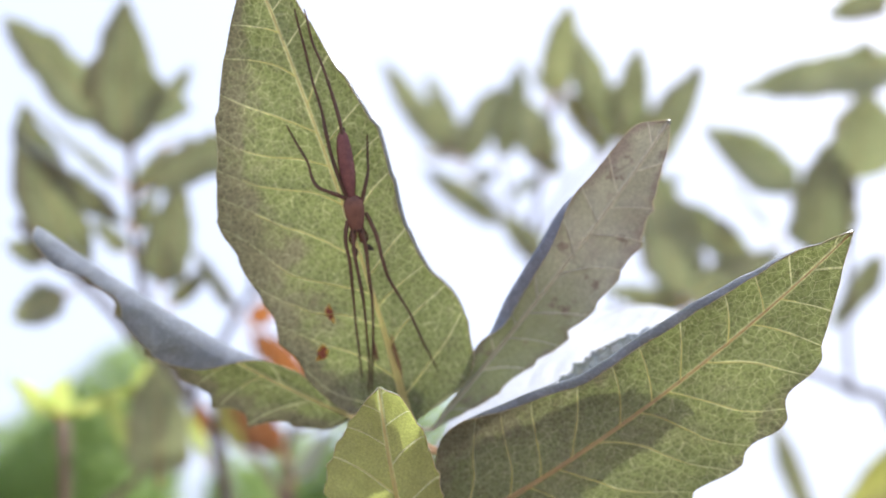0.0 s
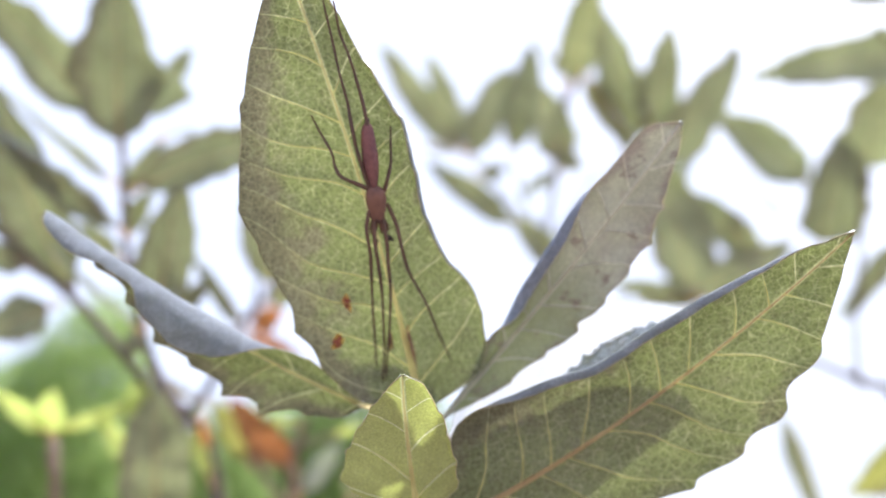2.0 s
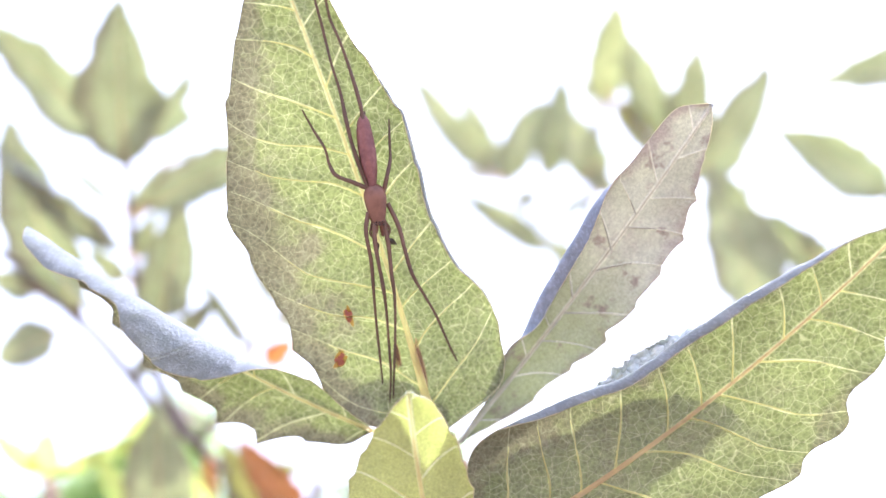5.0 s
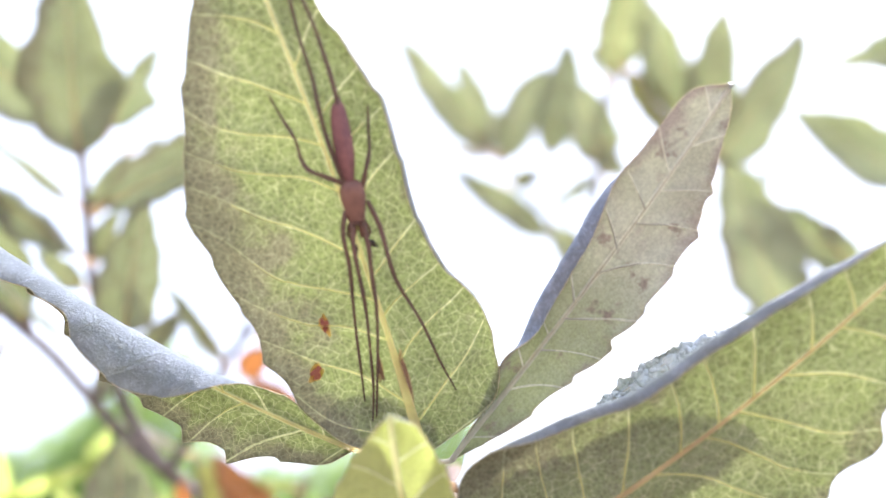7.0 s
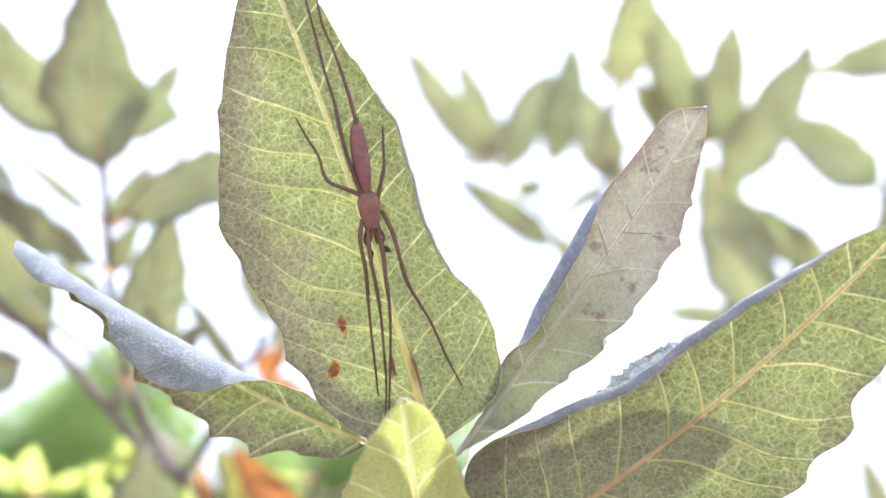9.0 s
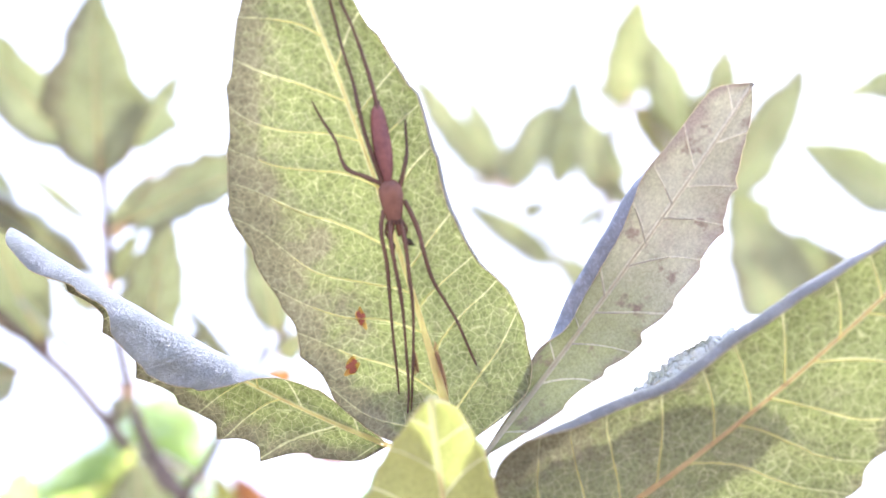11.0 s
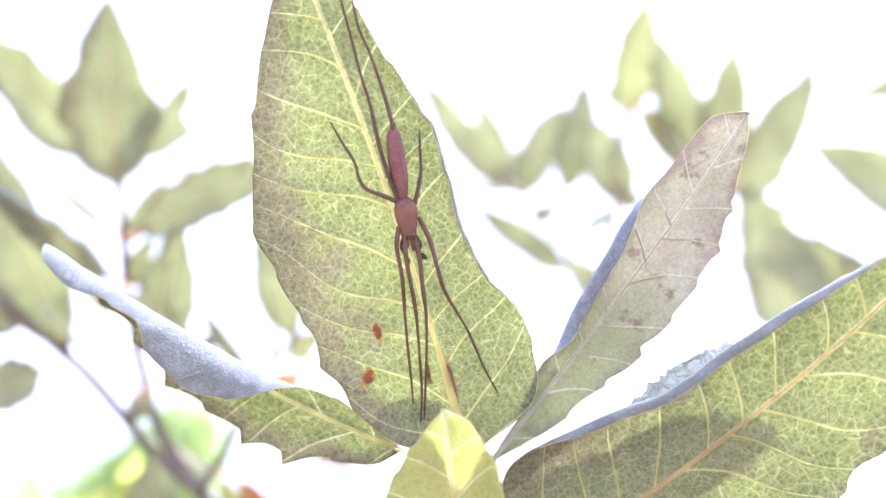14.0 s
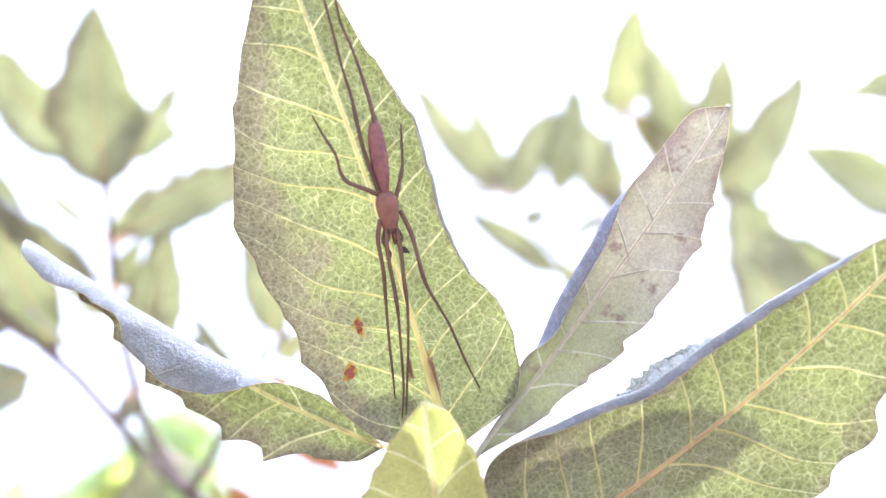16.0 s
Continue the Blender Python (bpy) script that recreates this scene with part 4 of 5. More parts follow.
for side in (-0.22, 0.22):
    tail = np.array((-4.4, 13.7, -79.0))
    lift = height_on(main_leaf, tail[0], tail[1])
    tube("spinneret", [(tail[0] + side * 0.5, tail[1] - 0.5, lift + 1.15), (tail[0] + side, tail[1] + 0.25, lift + 1.05)], (0.2, 0.16, 0.06), LEG, spider, n=8, sides=8)
for line in ([(-3.1, 1.9, -80.3), (-3.2, 1.2, -80.5), (-3.2, 0.5, -80.8)], [(-2.5, 1.9, -80.3), (-2.3, 1.2, -80.5), (-2.4, 0.5, -80.8)]):
    lump("jaw", lay_on(main_leaf, line, (1.1, 0.9, 0.7)), (0.25, 0.38, 0.4, 0.3, 0.12), THORAX, spider, n=14, sides=10)
for line in ([(-3.4, 2.3, -80.3), (-3.7, 0.9, -80.5), (-3.2, 0.1, -80.6), (-3.0, -0.8, -80.8)], [(-2.1, 2.2, -80.3), (-1.6, 1.2, -80.5), (-1.9, 0.3, -80.6), (-1.2, -0.2, -80.8)]):
    palp = lump("palp", lay_on(main_leaf, line, (1.1, 1.2, 0.9)), (0.12, 0.14, 0.15, 0.16, 0.14, 0.1), LEG, spider, n=20, sides=8)
    end = smooth_line(lay_on(main_leaf, line, (1.1, 1.2, 0.9)), 12)
    v, f = tube_data(np.concatenate([end[-4:], end[-1:] + (end[-1:] - end[-4:-3]) * 0.5]), (0.1, 0.3, 0.36, 0.26, 0.06), 9)
    piece("palp_bulb", mesh_of("palp_bulb", local(spider, v), f, [DARK]), palp)
LEGS = (
    [(-3.7, 5.2, -80.0), (-4.7, 8.0, -79.4), (-5.5, 10.4, -78.9), (-6.2, 13.4, -78.6), (-6.7, 15.7, -78.8), (-7.7, 19.0, -78.9), (-8.6, 22.5, -79.1), (-9.5, 25.9, -79.3), (-9.8, 27.1, -79.5)],
    [(-3.3, 5.7, -80.0), (-4.0, 10.6, -79.2), (-4.4, 13.5, -78.5), (-4.9, 15.6, -78.1), (-6.0, 19.1, -78.2), (-6.9, 21.5, -78.4), (-7.8, 23.5, -78.7), (-8.3, 25.8, -78.9), (-8.6, 27.0, -79.2)],
    [(-3.8, 5.6, -80.0), (-5.5, 6.3, -79.7), (-7.2, 7.0, -79.3), (-8.0, 8.2, -79.0), (-8.5, 9.9, -79.2), (-9.9, 12.1, -79.5), (-11.0, 14.1, -79.7)],
    [(-2.2, 5.4, -80.0), (-1.8, 7.0, -79.5), (-1.5, 8.8, -79.0), (-1.6, 10.9, -79.4), (-1.7, 13.2, -79.7)],
    [(-3.9, 3.1, -80.3), (-4.1, 0.9, -80.0), (-3.6, -2.3, -79.7), (-3.4, -5.9, -80.4), (-3.2, -9.5, -81.2), (-2.9, -13.2, -81.7), (-2.7, -16.5, -82.2)],
    [(-3.3, 2.5, -80.3), (-3.1, -0.5, -80.0), (-2.4, -4.6, -79.7), (-2.1, -7.1, -80.4), (-1.9, -10.7, -81.2), (-1.7, -15.0, -81.7), (-1.9, -18.6, -82.2)],
    [(-2.3, 2.5, -80.3), (-1.7, -0.5, -80.0), (-1.4, -3.5, -79.7), (-1.1, -6.2, -80.4), (-1.1, -10.1, -81.2), (-1.3, -14.4, -81.7), (-1.5, -18.2, -82.2)],
    [(-1.8, 4.1, -80.3), (-0.6, 1.5, -80.0), (0.1, -1.1, -79.8), (0.9, -3.8, -80.1), (2.4, -6.5, -80.8), (3.5, -8.5, -81.3), (5.1, -12.3, -81.8), (6.7, -15.4, -82.2)],
)
for line in LEGS:
    tube("leg", lay_on(main_leaf, line, (1.1, 1.7, 1.5, 1.0, 0.5, 0.12)), (0.24, 0.26, 0.21, 0.23, 0.17, 0.14, 0.16, 0.12, 0.08), LEG, spider, n=60, sides=8)


def leaf_spot(ob, place, tall, wide, lean, seed, looks=None):
    """A sunken red-brown spot with a yellow rim on a leaf's underside."""
    rng = np.random.RandomState(seed)
    ca, sa = math.cos(math.radians(lean)), math.sin(math.radians(lean))
    for name, grow, lift, mat in (("spot_rim", 1.3, 0.03, (looks or (HALO, SCAR))[0]), ("leaf_spot", 1.0, 0.07, (looks or (HALO, SCAR))[1])):
        v, f = [(place[0], place[1], height_on(ob, place[0], place[1]) + lift + 0.03)], []
        n = 22
        ph = rng.rand(3) * 6.3
        for k in range(n):
            a = 2 * math.pi * k / n
            r = grow * (1 + 0.18 * math.sin(2 * a + ph[0]) + 0.16 * math.sin(3 * a + ph[1]) + 0.12 * math.sin(5 * a + ph[2]))
            x, y = wide * r * math.cos(a), tall * r * math.sin(a)
            x, y = place[0] + ca * x - sa * y, place[1] + sa * x + ca * y
            v.append((x, y, height_on(ob, x, y) + lift * 0.5))
            f.append((0, 1 + k, 1 + (k + 1) % n))
        piece(name, mesh_of(name, local(sprig, v), f, [mat]), ob)


leaf_spot(main_leaf, (-6.5, -8.4, -82.0), 0.9, 0.35, 8, 1)
leaf_spot(main_leaf, (-7.6, -13.5, -82.5), 0.85, 0.5, -38, 2)
leaf_spot(main_leaf, (1.5, -13.6, -83.5), 1.9, 0.36, 12, 3, (CORKY, STAIN))
leaf_spot(main_leaf, (-1.0, -13.0, -83.0), 1.0, 0.26, 10, 4, (CORKY, STAIN))


# ---- the shrub behind ----
def branch(name, base, label):
    return thing(name, base, label, "branch", "branches of the shrub")


upper_branch = branch("oak_branch", (-62.9, -62.3, -190.0), "upright oak branch with toothed green leaves")
A = upper_branch
tube("stem", [ground_point(-0.10, 0.34)] + [(-8.7, -569.4, -260.0), (-41.1, -239.5, -240.0), (-57.1, -88.6, -220.0), (-60.0, -67.5, -206.0), (-59.4, -57.7, -192.0), (-66.4, -46.2, -190.5), (-69.7, -35.6, -189.0), (-73.4, -16.8, -188.0), (-74.1, -6.6, -187.0), (-74.7, 6.5, -187.0), (-75.0, 16.1, -187.0)], (9, 6, 2.3, 1.9, 1.5, 1.2, 1.0, 0.9, 0.8), BARK, A, n=80, sides=12)
tube("side_stem", [(-58.9, -57.0, -190.0), (-67.0, -49.2, -188.3), (-73.7, -40.2, -186.7), (-81.9, -29.3, -185.0), (-88.6, -22.1, -183.3), (-95.1, -15.2, -181.7), (-104.5, -6.7, -180.0)], (1.5, 1.2, 1.1, 0.8), BARK, A, n=40, sides=10)
tube("side_stem", [(-58.9, -57.0, -190.0), (-53.7, -49.7, -191.2), (-49.2, -40.1, -192.4), (-45.4, -31.6, -193.6), (-42.2, -26.9, -194.8), (-42.0, -20.0, -196.0)], (1.3, 1.0, 0.9, 0.6), BARK, A, n=40, sides=10)
tube("side_stem", [(-42.4, -27.6, -192.0), (-39.3, -24.5, -194.5), (-36.2, -19.2, -197.0)], (0.7, 0.5), BARK, A, n=12, sides=8)
tube("side_stem", [(-71.8, -40.5, -184.0), (-71.5, -37.3, -184.0), (-70.8, -35.6, -184.0)], (0.7, 0.5), BARK, A, n=12, sides=8)
tube("side_stem", [(-84.6, -24.6, -181.0), (-84.0, -21.5, -180.0), (-83.5, -17.8, -179.0)], (0.7, 0.5), BARK, A, n=12, sides=8)
tube("side_stem", [(-74.1, 1.8, -186.0), (-70.7, 5.0, -185.0), (-67.5, 6.2, -184.0)], (0.6, 0.45), BARK, A, n=12, sides=8)
plain_leaf(A, (-75.6, 14.3, -187.0), (-75.2, 55.3, -183.0), 11.6, seed=200, shape=SPINED, rough=(5, 0.03), fold=4)
plain_leaf(A, (-82.2, 20.9, -190.0), (-111.1, 50.8, -188.0), 7.1, seed=201, rough=(4, 0.05), bow=2)
plain_leaf(A, (-89.9, 31.8, -195.0), (-93.3, 39.5, -193.0), 0.7, seed=202, turn=150)
plain_leaf(A, (-72.0, 21.6, -194.0), (-59.8, 38.7, -192.0), 2.8, seed=203, rough=(2, 0.05), shape=EVEN, other=HOOKED)
plain_leaf(A, (-65.5, 16.8, -192.0), (-57.9, 19.0, -190.0), 0.7, seed=204, turn=60)
plain_leaf(A, (-78.5, 4.8, -189.0), (-103.3, 24.9, -187.0), 1.6, seed=205, roll=110, turn=-20)
plain_leaf(A, (-73.6, -7.0, -182.0), (-103.1, 16.1, -180.0), 4.8, seed=206, roll=120, turn=-12)
plain_leaf(A, (-87.7, -23.4, -186.0), (-103.7, 25.5, -184.0), 8.9, seed=207, rough=(5, 0.04))
plain_leaf(A, (-75.0, 1.1, -190.0), (-65.4, 15.1, -188.0), 2.7, seed=208)
plain_leaf(A, (-68.6, 3.6, -182.0), (-33.2, 17.6, -180.0), 6.5, seed=209, bow=-2, roll=60)
plain_leaf(A, (-75.0, -8.9, -192.0), (-68.0, 2.9, -190.0), 3.0, seed=210)
plain_leaf(A, (-63.5, -23.3, -180.0), (-57.2, 4.5, -178.0), 6.8, seed=211, shape=BASAL, rough=(4, 0.02))
plain_leaf(A, (-76.3, -14.9, -189.0), (-85.4, -6.5, -187.0), 2.8, seed=212)
plain_leaf(A, (-67.6, -30.0, -176.0), (-86.4, -12.4, -174.0), 1.2, seed=213, turn=140, roll=70)
plain_leaf(A, (-45.2, -31.7, -190.0), (-57.5, -13.3, -188.0), 2.3, seed=214)
plain_leaf(A, (-39.3, -22.3, -200.0), (-43.8, 9.2, -198.0), 5.9, seed=215)
plain_leaf(A, (-62.3, -29.3, -186.0), (-51.8, -19.1, -184.0), 2.8, seed=216)
plain_leaf(A, (-38.9, -27.1, -200.0), (-31.4, -20.5, -198.0), 3.1, seed=217)
plain_leaf(A, (-89.0, -26.5, -178.0), (-102.2, -33.4, -176.0), 5.5, seed=218)
plain_leaf(A, (-95.6, -16.7, -182.0), (-106.6, -13.2, -180.0), 3.7, seed=219)
plain_leaf(A, (-69.6, -33.5, -187.0), (-72.4, -39.4, -185.0), 2.5, seed=220)
plain_leaf(A, (-60.8, -74.8, -172.0), (-60.6, -44.5, -170.0), 8.3, seed=221, shape=BASAL, fold=3, rough=(6, 0.02))
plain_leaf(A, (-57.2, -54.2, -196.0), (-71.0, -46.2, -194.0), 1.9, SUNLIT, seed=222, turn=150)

low_sprig = branch("young_oak_sprig", (-96.6, -73.7, -185.0), "low sprig with fresh light green leaves")
tube("stem", [ground_point(-0.14, 0.33)] + [(-118.7, -438.7, -240.0), (-107.0, -172.7, -213.3), (-97.6, -78.2, -195.3), (-94.1, -62.5, -186.0)], (6, 4, 1.6, 1.2), TWIG, low_sprig, n=40, sides=10)
tube("side_stem", [(-93.9, -97.6, -190.0), (-77.0, -83.3, -189.5), (-71.3, -75.5, -189.0), (-70.6, -65.6, -188.5), (-72.1, -60.7, -188.0)], (1.2, 0.8), TWIG, low_sprig, n=24, sides=8)
tube("bud_scale", [(-93.5, -63.4, -184.0), (-92.8, -65.5, -183.7), (-93.0, -68.7, -183.3), (-91.9, -72.8, -183.0)], (0.6, 1.7, 1.4, 1.0), TWIG, low_sprig, n=18, sides=9)
plain_leaf(low_sprig, (-94.9, -60.8, -184.0), (-106.1, -49.3, -182.0), 2.7, YOUNG, seed=250, rough=(4, 0.05), roll=45)
plain_leaf(low_sprig, (-93.4, -61.8, -184.0), (-91.4, -49.5, -182.0), 4.4, YOUNG, seed=251, rough=(4, 0.05), roll=45)
plain_leaf(low_sprig, (-91.5, -60.5, -184.0), (-65.1, -49.8, -182.0), 2.1, YOUNG, seed=252, rough=(4, 0.05), roll=45)
plain_leaf(low_sprig, (-71.0, -59.6, -184.0), (-68.1, -44.8, -182.0), 4.4, YOUNG, seed=253, rough=(4, 0.05), roll=45)
plain_leaf(low_sprig, (-69.7, -73.4, -184.0), (-80.3, -54.6, -182.0), 3.2, YOUNG, seed=254, rough=(4, 0.05), roll=45)
plain_leaf(low_sprig, (-52.7, -73.0, -184.0), (-56.6, -59.1, -182.0), 2.1, YOUNG, seed=255, rough=(4, 0.05), roll=45)

dry_sprig = branch("withering_oak_sprig", (-33.8, -85.1, -200.0), "low sprig with orange withering leaves")
tube("stem", [ground_point(-0.05, 0.35)] + [(-29.7, -459.2, -250.0), (-34.5, -185.7, -230.0), (-33.8, -90.0, -210.0), (-31.7, -70.5, -205.0), (-28.7, -62.1, -200.0)], (6, 4, 1.3, 0.9), TWIG, dry_sprig, n=40, sides=10)
tube("side_stem", [(-31.7, -97.1, -203.0), (-39.1, -83.3, -202.0), (-44.3, -74.6, -201.0), (-45.3, -70.9, -200.0)], (1.1, 0.7), TWIG, dry_sprig, n=16, sides=8)
tube("side_stem", [(-32.5, -86.0, -201.0), (-33.9, -79.0, -200.5), (-34.1, -75.7, -200.0)], (0.8, 0.6), TWIG, dry_sprig, n=10, sides=8)
tube("side_stem", [(-31.0, -70.3, -200.0), (-26.1, -68.5, -200.0), (-21.1, -66.8, -200.0)], (0.8, 0.5), TWIG, dry_sprig, n=10, sides=8)
plain_leaf(dry_sprig, (-57.7, -70.7, -200.0), (-58.2, -60.2, -198.0), 1.9, WITHERED, seed=270)
plain_leaf(dry_sprig, (-33.6, -76.3, -200.0), (-50.1, -55.5, -198.0), 4.8, WITHERED, seed=271)
plain_leaf(dry_sprig, (-45.5, -75.5, -202.0), (-55.0, -56.5, -201.0), 3.8, AGEING, seed=278, rough=(4, 0.04))
plain_leaf(dry_sprig, (-43.8, -36.2, -200.0), (-36.1, -29.6, -198.0), 3.2, WITHERED, seed=272)
plain_leaf(dry_sprig, (-50.2, -44.1, -230.0), (-27.7, -61.0, -230.0), 4.7, WITHERED, seed=273, stem=(-46.3, -39.2, -210.0))
plain_leaf(dry_sprig, (-29.9, -84.0, -200.0), (-19.3, -68.2, -198.0), 3.5, seed=274, turn=150)
plain_leaf(dry_sprig, (-16.2, -86.1, -200.0), (-4.9, -67.5, -198.0), 5.7, seed=275)
plain_leaf(dry_sprig, (-21.1, -66.8, -200.0), (-10.8, -62.9, -198.0), 1.4, YOUNG, seed=276)
plain_leaf(dry_sprig, (-32.7, -63.7, -200.0), (-44.9, -61.6, -198.0), 1.6, YOUNG, seed=277)

middle_branch = branch("oak_branch", (66.3, 5.0, -264.4), "slender oak branch with a tuft of narrow leaves")
tube("stem", [ground_point(0.08, 0.42)] + [(111.8, -495.8, -251.6), (81.4, -202.0, -251.1), (53.9, -50.8, -256.6), (49.4, -19.9, -264.0), (50.8, -4.2, -268.8), (53.4, 7.9, -271.5), (54.2, 17.9, -274.3), (56.8, 33.2, -275.4), (58.8, 43.1, -273.4)], (8, 5, 1.6, 1.2, 1.0, 0.9), BARK, middle_branch, n=60, sides=10)
tube("side_stem", [(50.5, -17.9, -264.4), (45.3, -4.4, -271.3), (41.6, 7.5, -281.0), (39.9, 19.1, -293.3)], (0.8, 0.6), BARK, middle_branch, n=20, sides=8)
tube("side_stem", [(49.5, -21.9, -263.4), (41.5, -4.6, -272.9), (31.4, 9.4, -289.9), (23.2, 19.9, -308.1)], (0.8, 0.6), BARK, middle_branch, n=20, sides=8)
tube("side_stem", [(49.6, -19.9, -264.0), (55.3, -8.0, -265.6), (63.3, 8.0, -264.4), (71.7, 17.0, -260.0), (76.6, 24.7, -257.9), (83.4, 31.0, -255.6)], (1.1, 0.8, 0.7), BARK, middle_branch, n=24, sides=8)
tube("bud", [(55.0, 33.4, -278.3), (57.4, 39.2, -275.4), (59.3, 44.1, -272.6), (60.7, 46.3, -270.9)], (0.5, 1.5, 1.2, 0.4), TWIG, middle_branch, n=14, sides=8)
plain_leaf(middle_branch, (18.6, 20.4, -268.0), (-10.2, 55.4, -262.0), 5.9, seed=309, rough=(4, 0.03), bow=-3)
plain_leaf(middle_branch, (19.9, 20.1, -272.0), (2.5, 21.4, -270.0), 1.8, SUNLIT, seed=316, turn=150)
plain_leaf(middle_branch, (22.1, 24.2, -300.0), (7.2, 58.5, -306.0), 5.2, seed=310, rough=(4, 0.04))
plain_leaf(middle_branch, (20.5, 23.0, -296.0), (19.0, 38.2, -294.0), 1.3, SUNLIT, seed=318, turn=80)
plain_leaf(middle_branch, (22.7, 18.0, -280.0), (37.6, 51.0, -288.0), 7.2, seed=306, rough=(4, 0.03), bow=-2)
plain_leaf(middle_branch, (38.7, 20.2, -284.0), (46.6, 61.1, -290.0), 7.3, seed=305, rough=(4, 0.04))
plain_leaf(middle_branch, (56.3, 45.4, -276.0), (43.7, 69.0, -290.0), 1.3, seed=301, turn=120, roll=90)
plain_leaf(middle_branch, (56.0, 15.2, -270.0), (47.7, 44.5, -276.0), 7.2, seed=307, rough=(4, 0.03))
plain_leaf(middle_branch, (51.8, 19.2, -268.0), (62.4, 13.7, -266.0), 3.9, seed=308)
plain_leaf(middle_branch, (56.8, 44.6, -268.0), (59.2, 76.0, -248.0), 7.1, seed=300, rough=(4, 0.03))
plain_leaf(middle_branch, (76.7, 20.3, -260.0), (67.1, 67.1, -262.0), 7.9, seed=302, rough=(4, 0.05))
plain_leaf(middle_branch, (82.7, 24.8, -258.0), (87.1, 62.1, -253.0), 7.4, seed=303, rough=(4, 0.06))
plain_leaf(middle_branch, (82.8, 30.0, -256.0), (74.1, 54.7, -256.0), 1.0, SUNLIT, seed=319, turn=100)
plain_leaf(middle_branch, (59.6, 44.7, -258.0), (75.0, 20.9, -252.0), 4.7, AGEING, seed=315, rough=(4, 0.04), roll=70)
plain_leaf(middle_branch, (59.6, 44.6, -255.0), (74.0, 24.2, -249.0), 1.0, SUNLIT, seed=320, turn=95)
plain_leaf(middle_branch, (85.0, 16.1, -254.0), (113.4, 56.9, -260.0), 8.7, seed=304, rough=(4, 0.02), bow=2, shape=BASAL)
plain_leaf(middle_branch, (38.8, -7.2, -276.0), (6.8, 15.5, -290.0), 5.4, seed=311, rough=(4, 0.04))
plain_leaf(middle_branch, (25.8, 10.7, -276.0), (35.7, 14.0, -274.0), 3.3, seed=312)
plain_leaf(middle_branch, (53.1, 12.8, -268.0), (39.5, 3.2, -270.0), 2.9, seed=314, turn=150)
plain_leaf(middle_branch, (53.8, -21.0, -262.0), (37.2, -3.1, -266.0), 5.7, seed=317, rough=(4, 0.04), fold=20)
plain_leaf(middle_branch, (55.4, 23.7, -266.0), (62.1, 25.3, -262.0), 1.4, seed=321, turn=60)

side_branch = branch("oak_branch", (170.2, -63.8, -253.9), "oak branch with broad sunlit leaves")
tube("stem", [ground_point(0.18, 0.38)] + [(308.7, -475.3, -253.4), (233.7, -202.6, -253.4), (192.9, -79.1, -253.8), (174.5, -64.5, -253.9), (164.2, -59.5, -253.9), (150.6, -54.6, -254.0), (136.8, -46.6, -254.1)], (8, 5, 2.0, 1.7, 1.4, 1.0), BARK, side_branch, n=60, sides=10)
tube("side_stem", [(174.5, -64.5, -253.9), (170.6, -47.4, -253.8), (168.1, -11.7, -252.5), (165.6, 14.8, -251.2)], (1.2, 0.9), BARK, side_branch, n=24, sides=8)
tube("side_stem", [(136.8, -46.6, -254.1), (123.8, -43.0, -254.4), (110.9, -37.2, -255.0), (101.1, -31.0, -255.6), (94.0, -29.6, -256.4)], (1.0, 1.2, 0.7), BARK, side_branch, n=24, sides=8)
tube("side_stem", [(91.8, -54.9, -256.0), (81.2, -44.0, -257.4), (82.2, -32.7, -258.0)], (0.9, 0.7), BARK, side_branch, n=14, sides=8)
tube("side_stem", [(150.6, -54.6, -254.0), (146.0, -35.6, -253.5), (145.8, -12.6, -252.0)], (1.0, 0.7), BARK, side_branch, n=14, sides=8)
tube("side_stem", [(136.8, -46.6, -254.1), (140.4, -59.2, -254.2), (144.5, -78.0, -254.1)], (0.9, 0.6), BARK, side_branch, n=14, sides=8)
plain_leaf(side_branch, (154.7, 10.7, -268.0), (119.8, 35.6, -279.0), 9.9, seed=352, rough=(6, 0.05))
plain_leaf(side_branch, (192.1, 60.8, -262.0), (124.9, 47.4, -263.0), 9.9, seed=353, rough=(6, 0.06), turn=15, roll=70)
plain_leaf(side_branch, (173.5, 15.8, -264.0), (176.0, 50.1, -262.0), 13.2, seed=356, rough=(5, 0.05))
plain_leaf(side_branch, (155.7, -12.3, -258.0), (157.8, 28.2, -258.0), 15.6, seed=354, rough=(6, 0.02), shape=BASAL)
plain_leaf(side_branch, (141.7, -7.1, -256.0), (110.5, 20.9, -256.0), 2.1, seed=355, rough=(6, 0.06), turn=55, roll=100)
plain_leaf(side_branch, (130.8, -17.3, -252.0), (97.2, 6.4, -259.0), 7.0, seed=351, rough=(7, 0.06), fold=18)
plain_leaf(side_branch, (102.8, -30.8, -246.0), (89.2, 19.0, -256.0), 11.4, seed=350, rough=(5, 0.05))
plain_leaf(side_branch, (104.4, -31.4, -248.0), (140.3, -11.2, -250.0), 7.1, seed=357, rough=(5, 0.04))
plain_leaf(side_branch, (102.1, -31.7, -244.0), (73.3, -27.9, -248.0), 4.1, seed=366, rough=(5, 0.04))
plain_leaf(side_branch, (106.6, -32.7, -246.0), (83.5, -34.6, -246.0), 2.5, AGEING, seed=358, rough=(5, 0.04))
plain_leaf(side_branch, (103.5, -40.6, -244.0), (60.7, -45.8, -242.0), 5.1, seed=359, rough=(5, 0.05), turn=155)
plain_leaf(side_branch, (79.7, -37.9, -250.0), (71.1, -41.9, -250.0), 1.9, seed=360)
plain_leaf(side_branch, (145.5, -78.3, -256.0), (166.8, -121.8, -256.0), 4.7, seed=361, rough=(4, 0.03), bow=3)
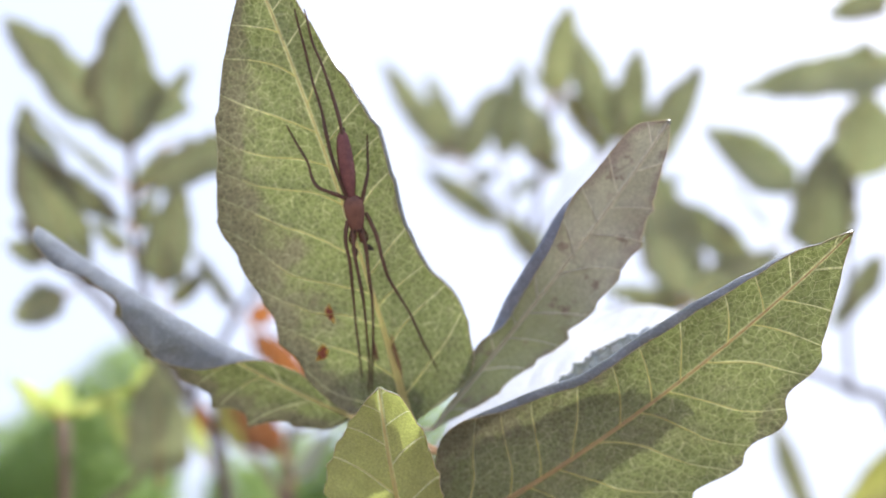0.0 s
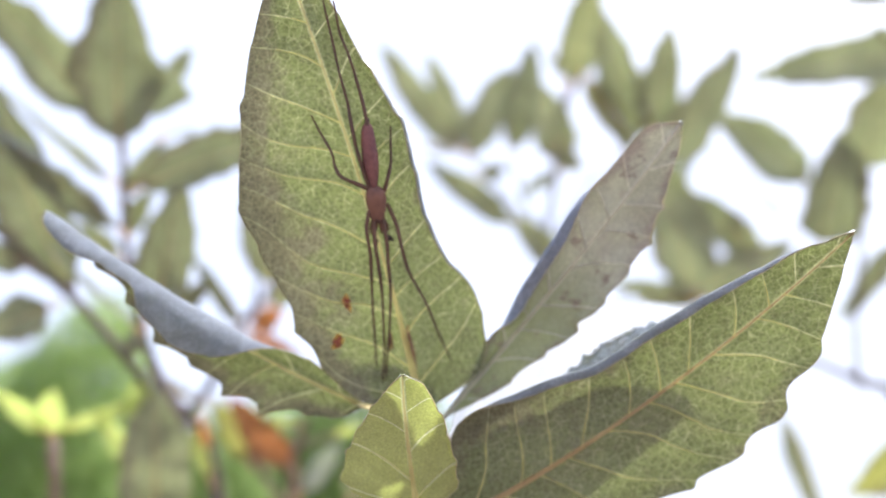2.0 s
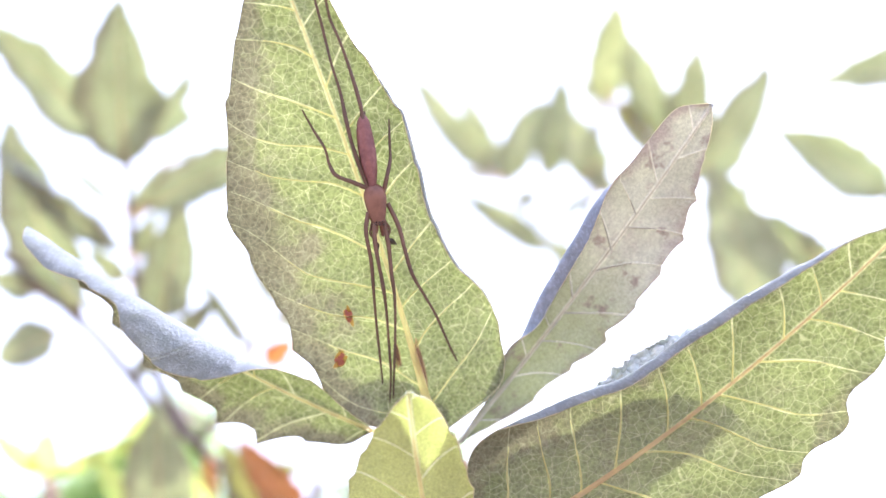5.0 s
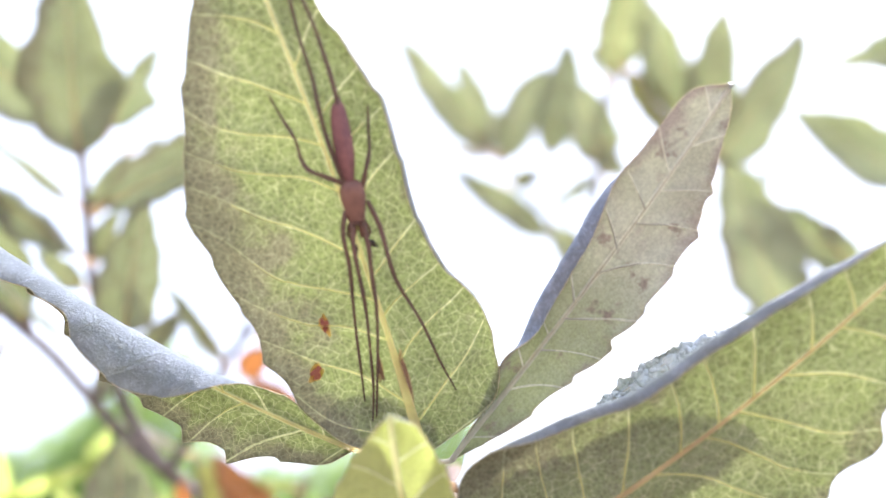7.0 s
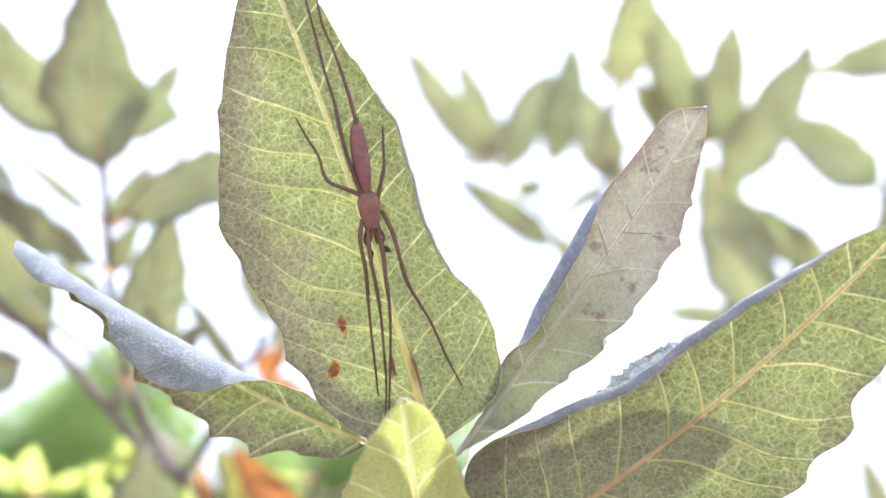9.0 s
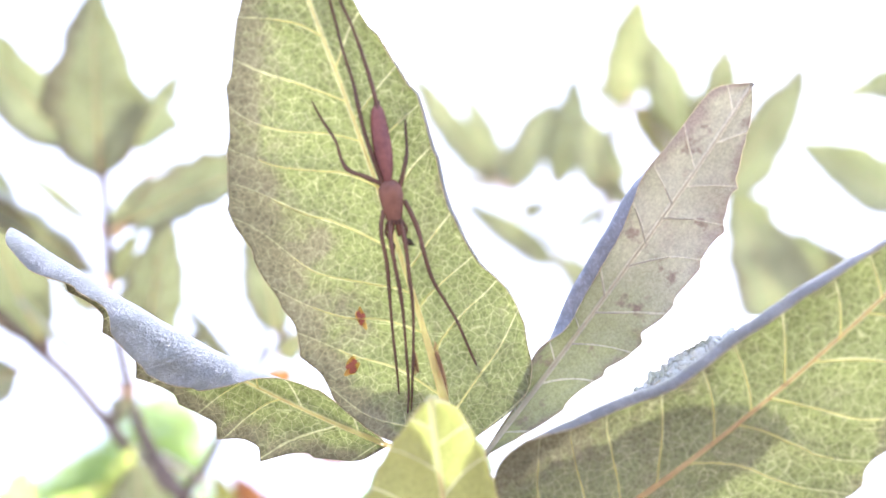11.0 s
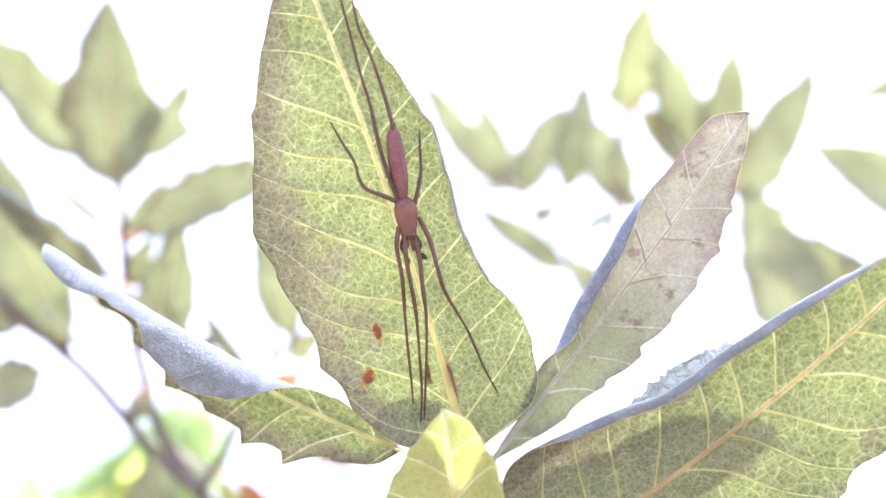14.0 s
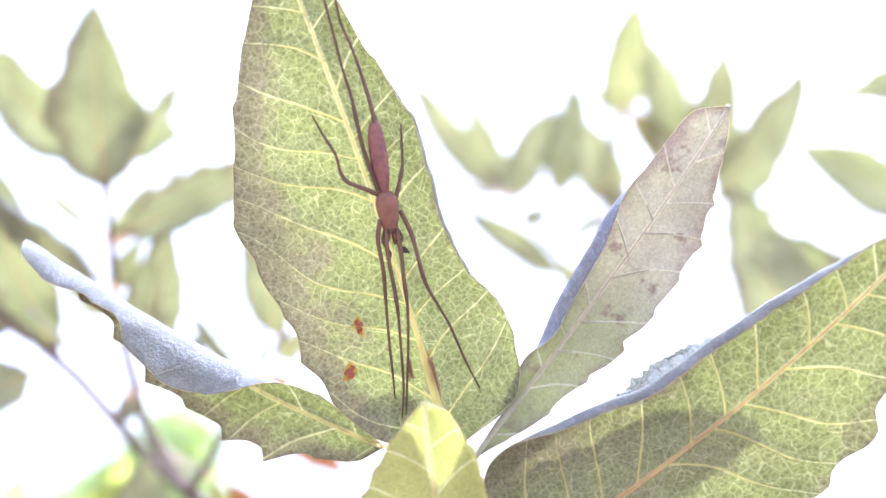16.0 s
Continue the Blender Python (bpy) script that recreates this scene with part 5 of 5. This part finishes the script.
plain_leaf(side_branch, (205.1, -86.3, -256.0), (174.8, -108.0, -256.0), 13.3, AGEING, seed=362, rough=(5, 0.03))
plain_leaf(side_branch, (120.6, -8.6, -250.0), (114.5, -1.2, -250.0), 1.9, seed=363)
plain_leaf(side_branch, (182.4, 87.2, -262.0), (157.7, 77.7, -262.0), 6.8, seed=364, rough=(5, 0.06))
plain_leaf(side_branch, (182.7, -10.7, -256.0), (163.8, -41.2, -256.0), 5.7, seed=365, rough=(5, 0.05))
plain_leaf(side_branch, (176.6, 64.6, -262.0), (171.1, 69.2, -262.0), 2.6, seed=367)
plain_leaf(side_branch, (99.2, 6.9, -262.0), (106.1, 17.3, -262.0), 2.6, seed=368, turn=110, roll=80)


# ---- far hedge ----
def hedge(name, centre, size, count, seed):
    rng = np.random.RandomState(seed)
    verts, faces, uv = [], [], []
    for k in range(count):
        d = rng.randn(3)
        d /= np.linalg.norm(d)
        d[2] = abs(d[2])
        r = (0.6 + 0.4 * rng.rand() ** 0.6) * (1 + 0.18 * math.sin(5 * d[0] + 3 * d[1]) + 0.12 * math.sin(11 * d[2] + 7 * d[0]))
        p = np.array(centre) + d * np.array(size) * r
        a = rng.randn(3)
        a /= np.linalg.norm(a)
        b = np.cross(a, rng.randn(3))
        b /= np.linalg.norm(b)
        c = np.cross(a, b)
        s = 0.045 + 0.04 * rng.rand()
        i = len(verts)
        verts += [p - a * s, p - b * s * 0.45 + c * s * 0.2, p, p + b * s * 0.45 + c * s * 0.2, p + a * s]
        faces += [(i, i + 2, i + 1), (i, i + 3, i + 2), (i + 1, i + 2, i + 4), (i + 2, i + 3, i + 4)]
        uv += [(0, 0), (0.02, -0.01), (0.02, 0), (0.02, 0.01), (0.04, 0)]
    me = mesh_of(name, verts, faces, list(FARLEAF), None, uv)
    return tagged(new(name, me), "sunlit green hedge foliage far behind the shrub", "foliage", "", "stuff")


hedge("hedge_foliage", (-2.6, 5.2, 0.0), (1.6, 1.2, 3.1), 24000, 3)
hedge("hedge_foliage", (-0.7, 5.8, 0.0), (1.7, 1.2, 3.0), 22000, 4)


# ---- what moves ----
def motions():
    for obs, rows in (((sprig, spider), SWAY), ((upper_branch,), UPRIGHT_SWAY), ((middle_branch,), TUFT_SWAY), ((side_branch,), BOUGH_SWAY)):
        for ob in obs:
            walk(ob, [(t, SHRUB @ m @ pose(*(MM * BASES[ob]))) for t, m in rows])


motions()
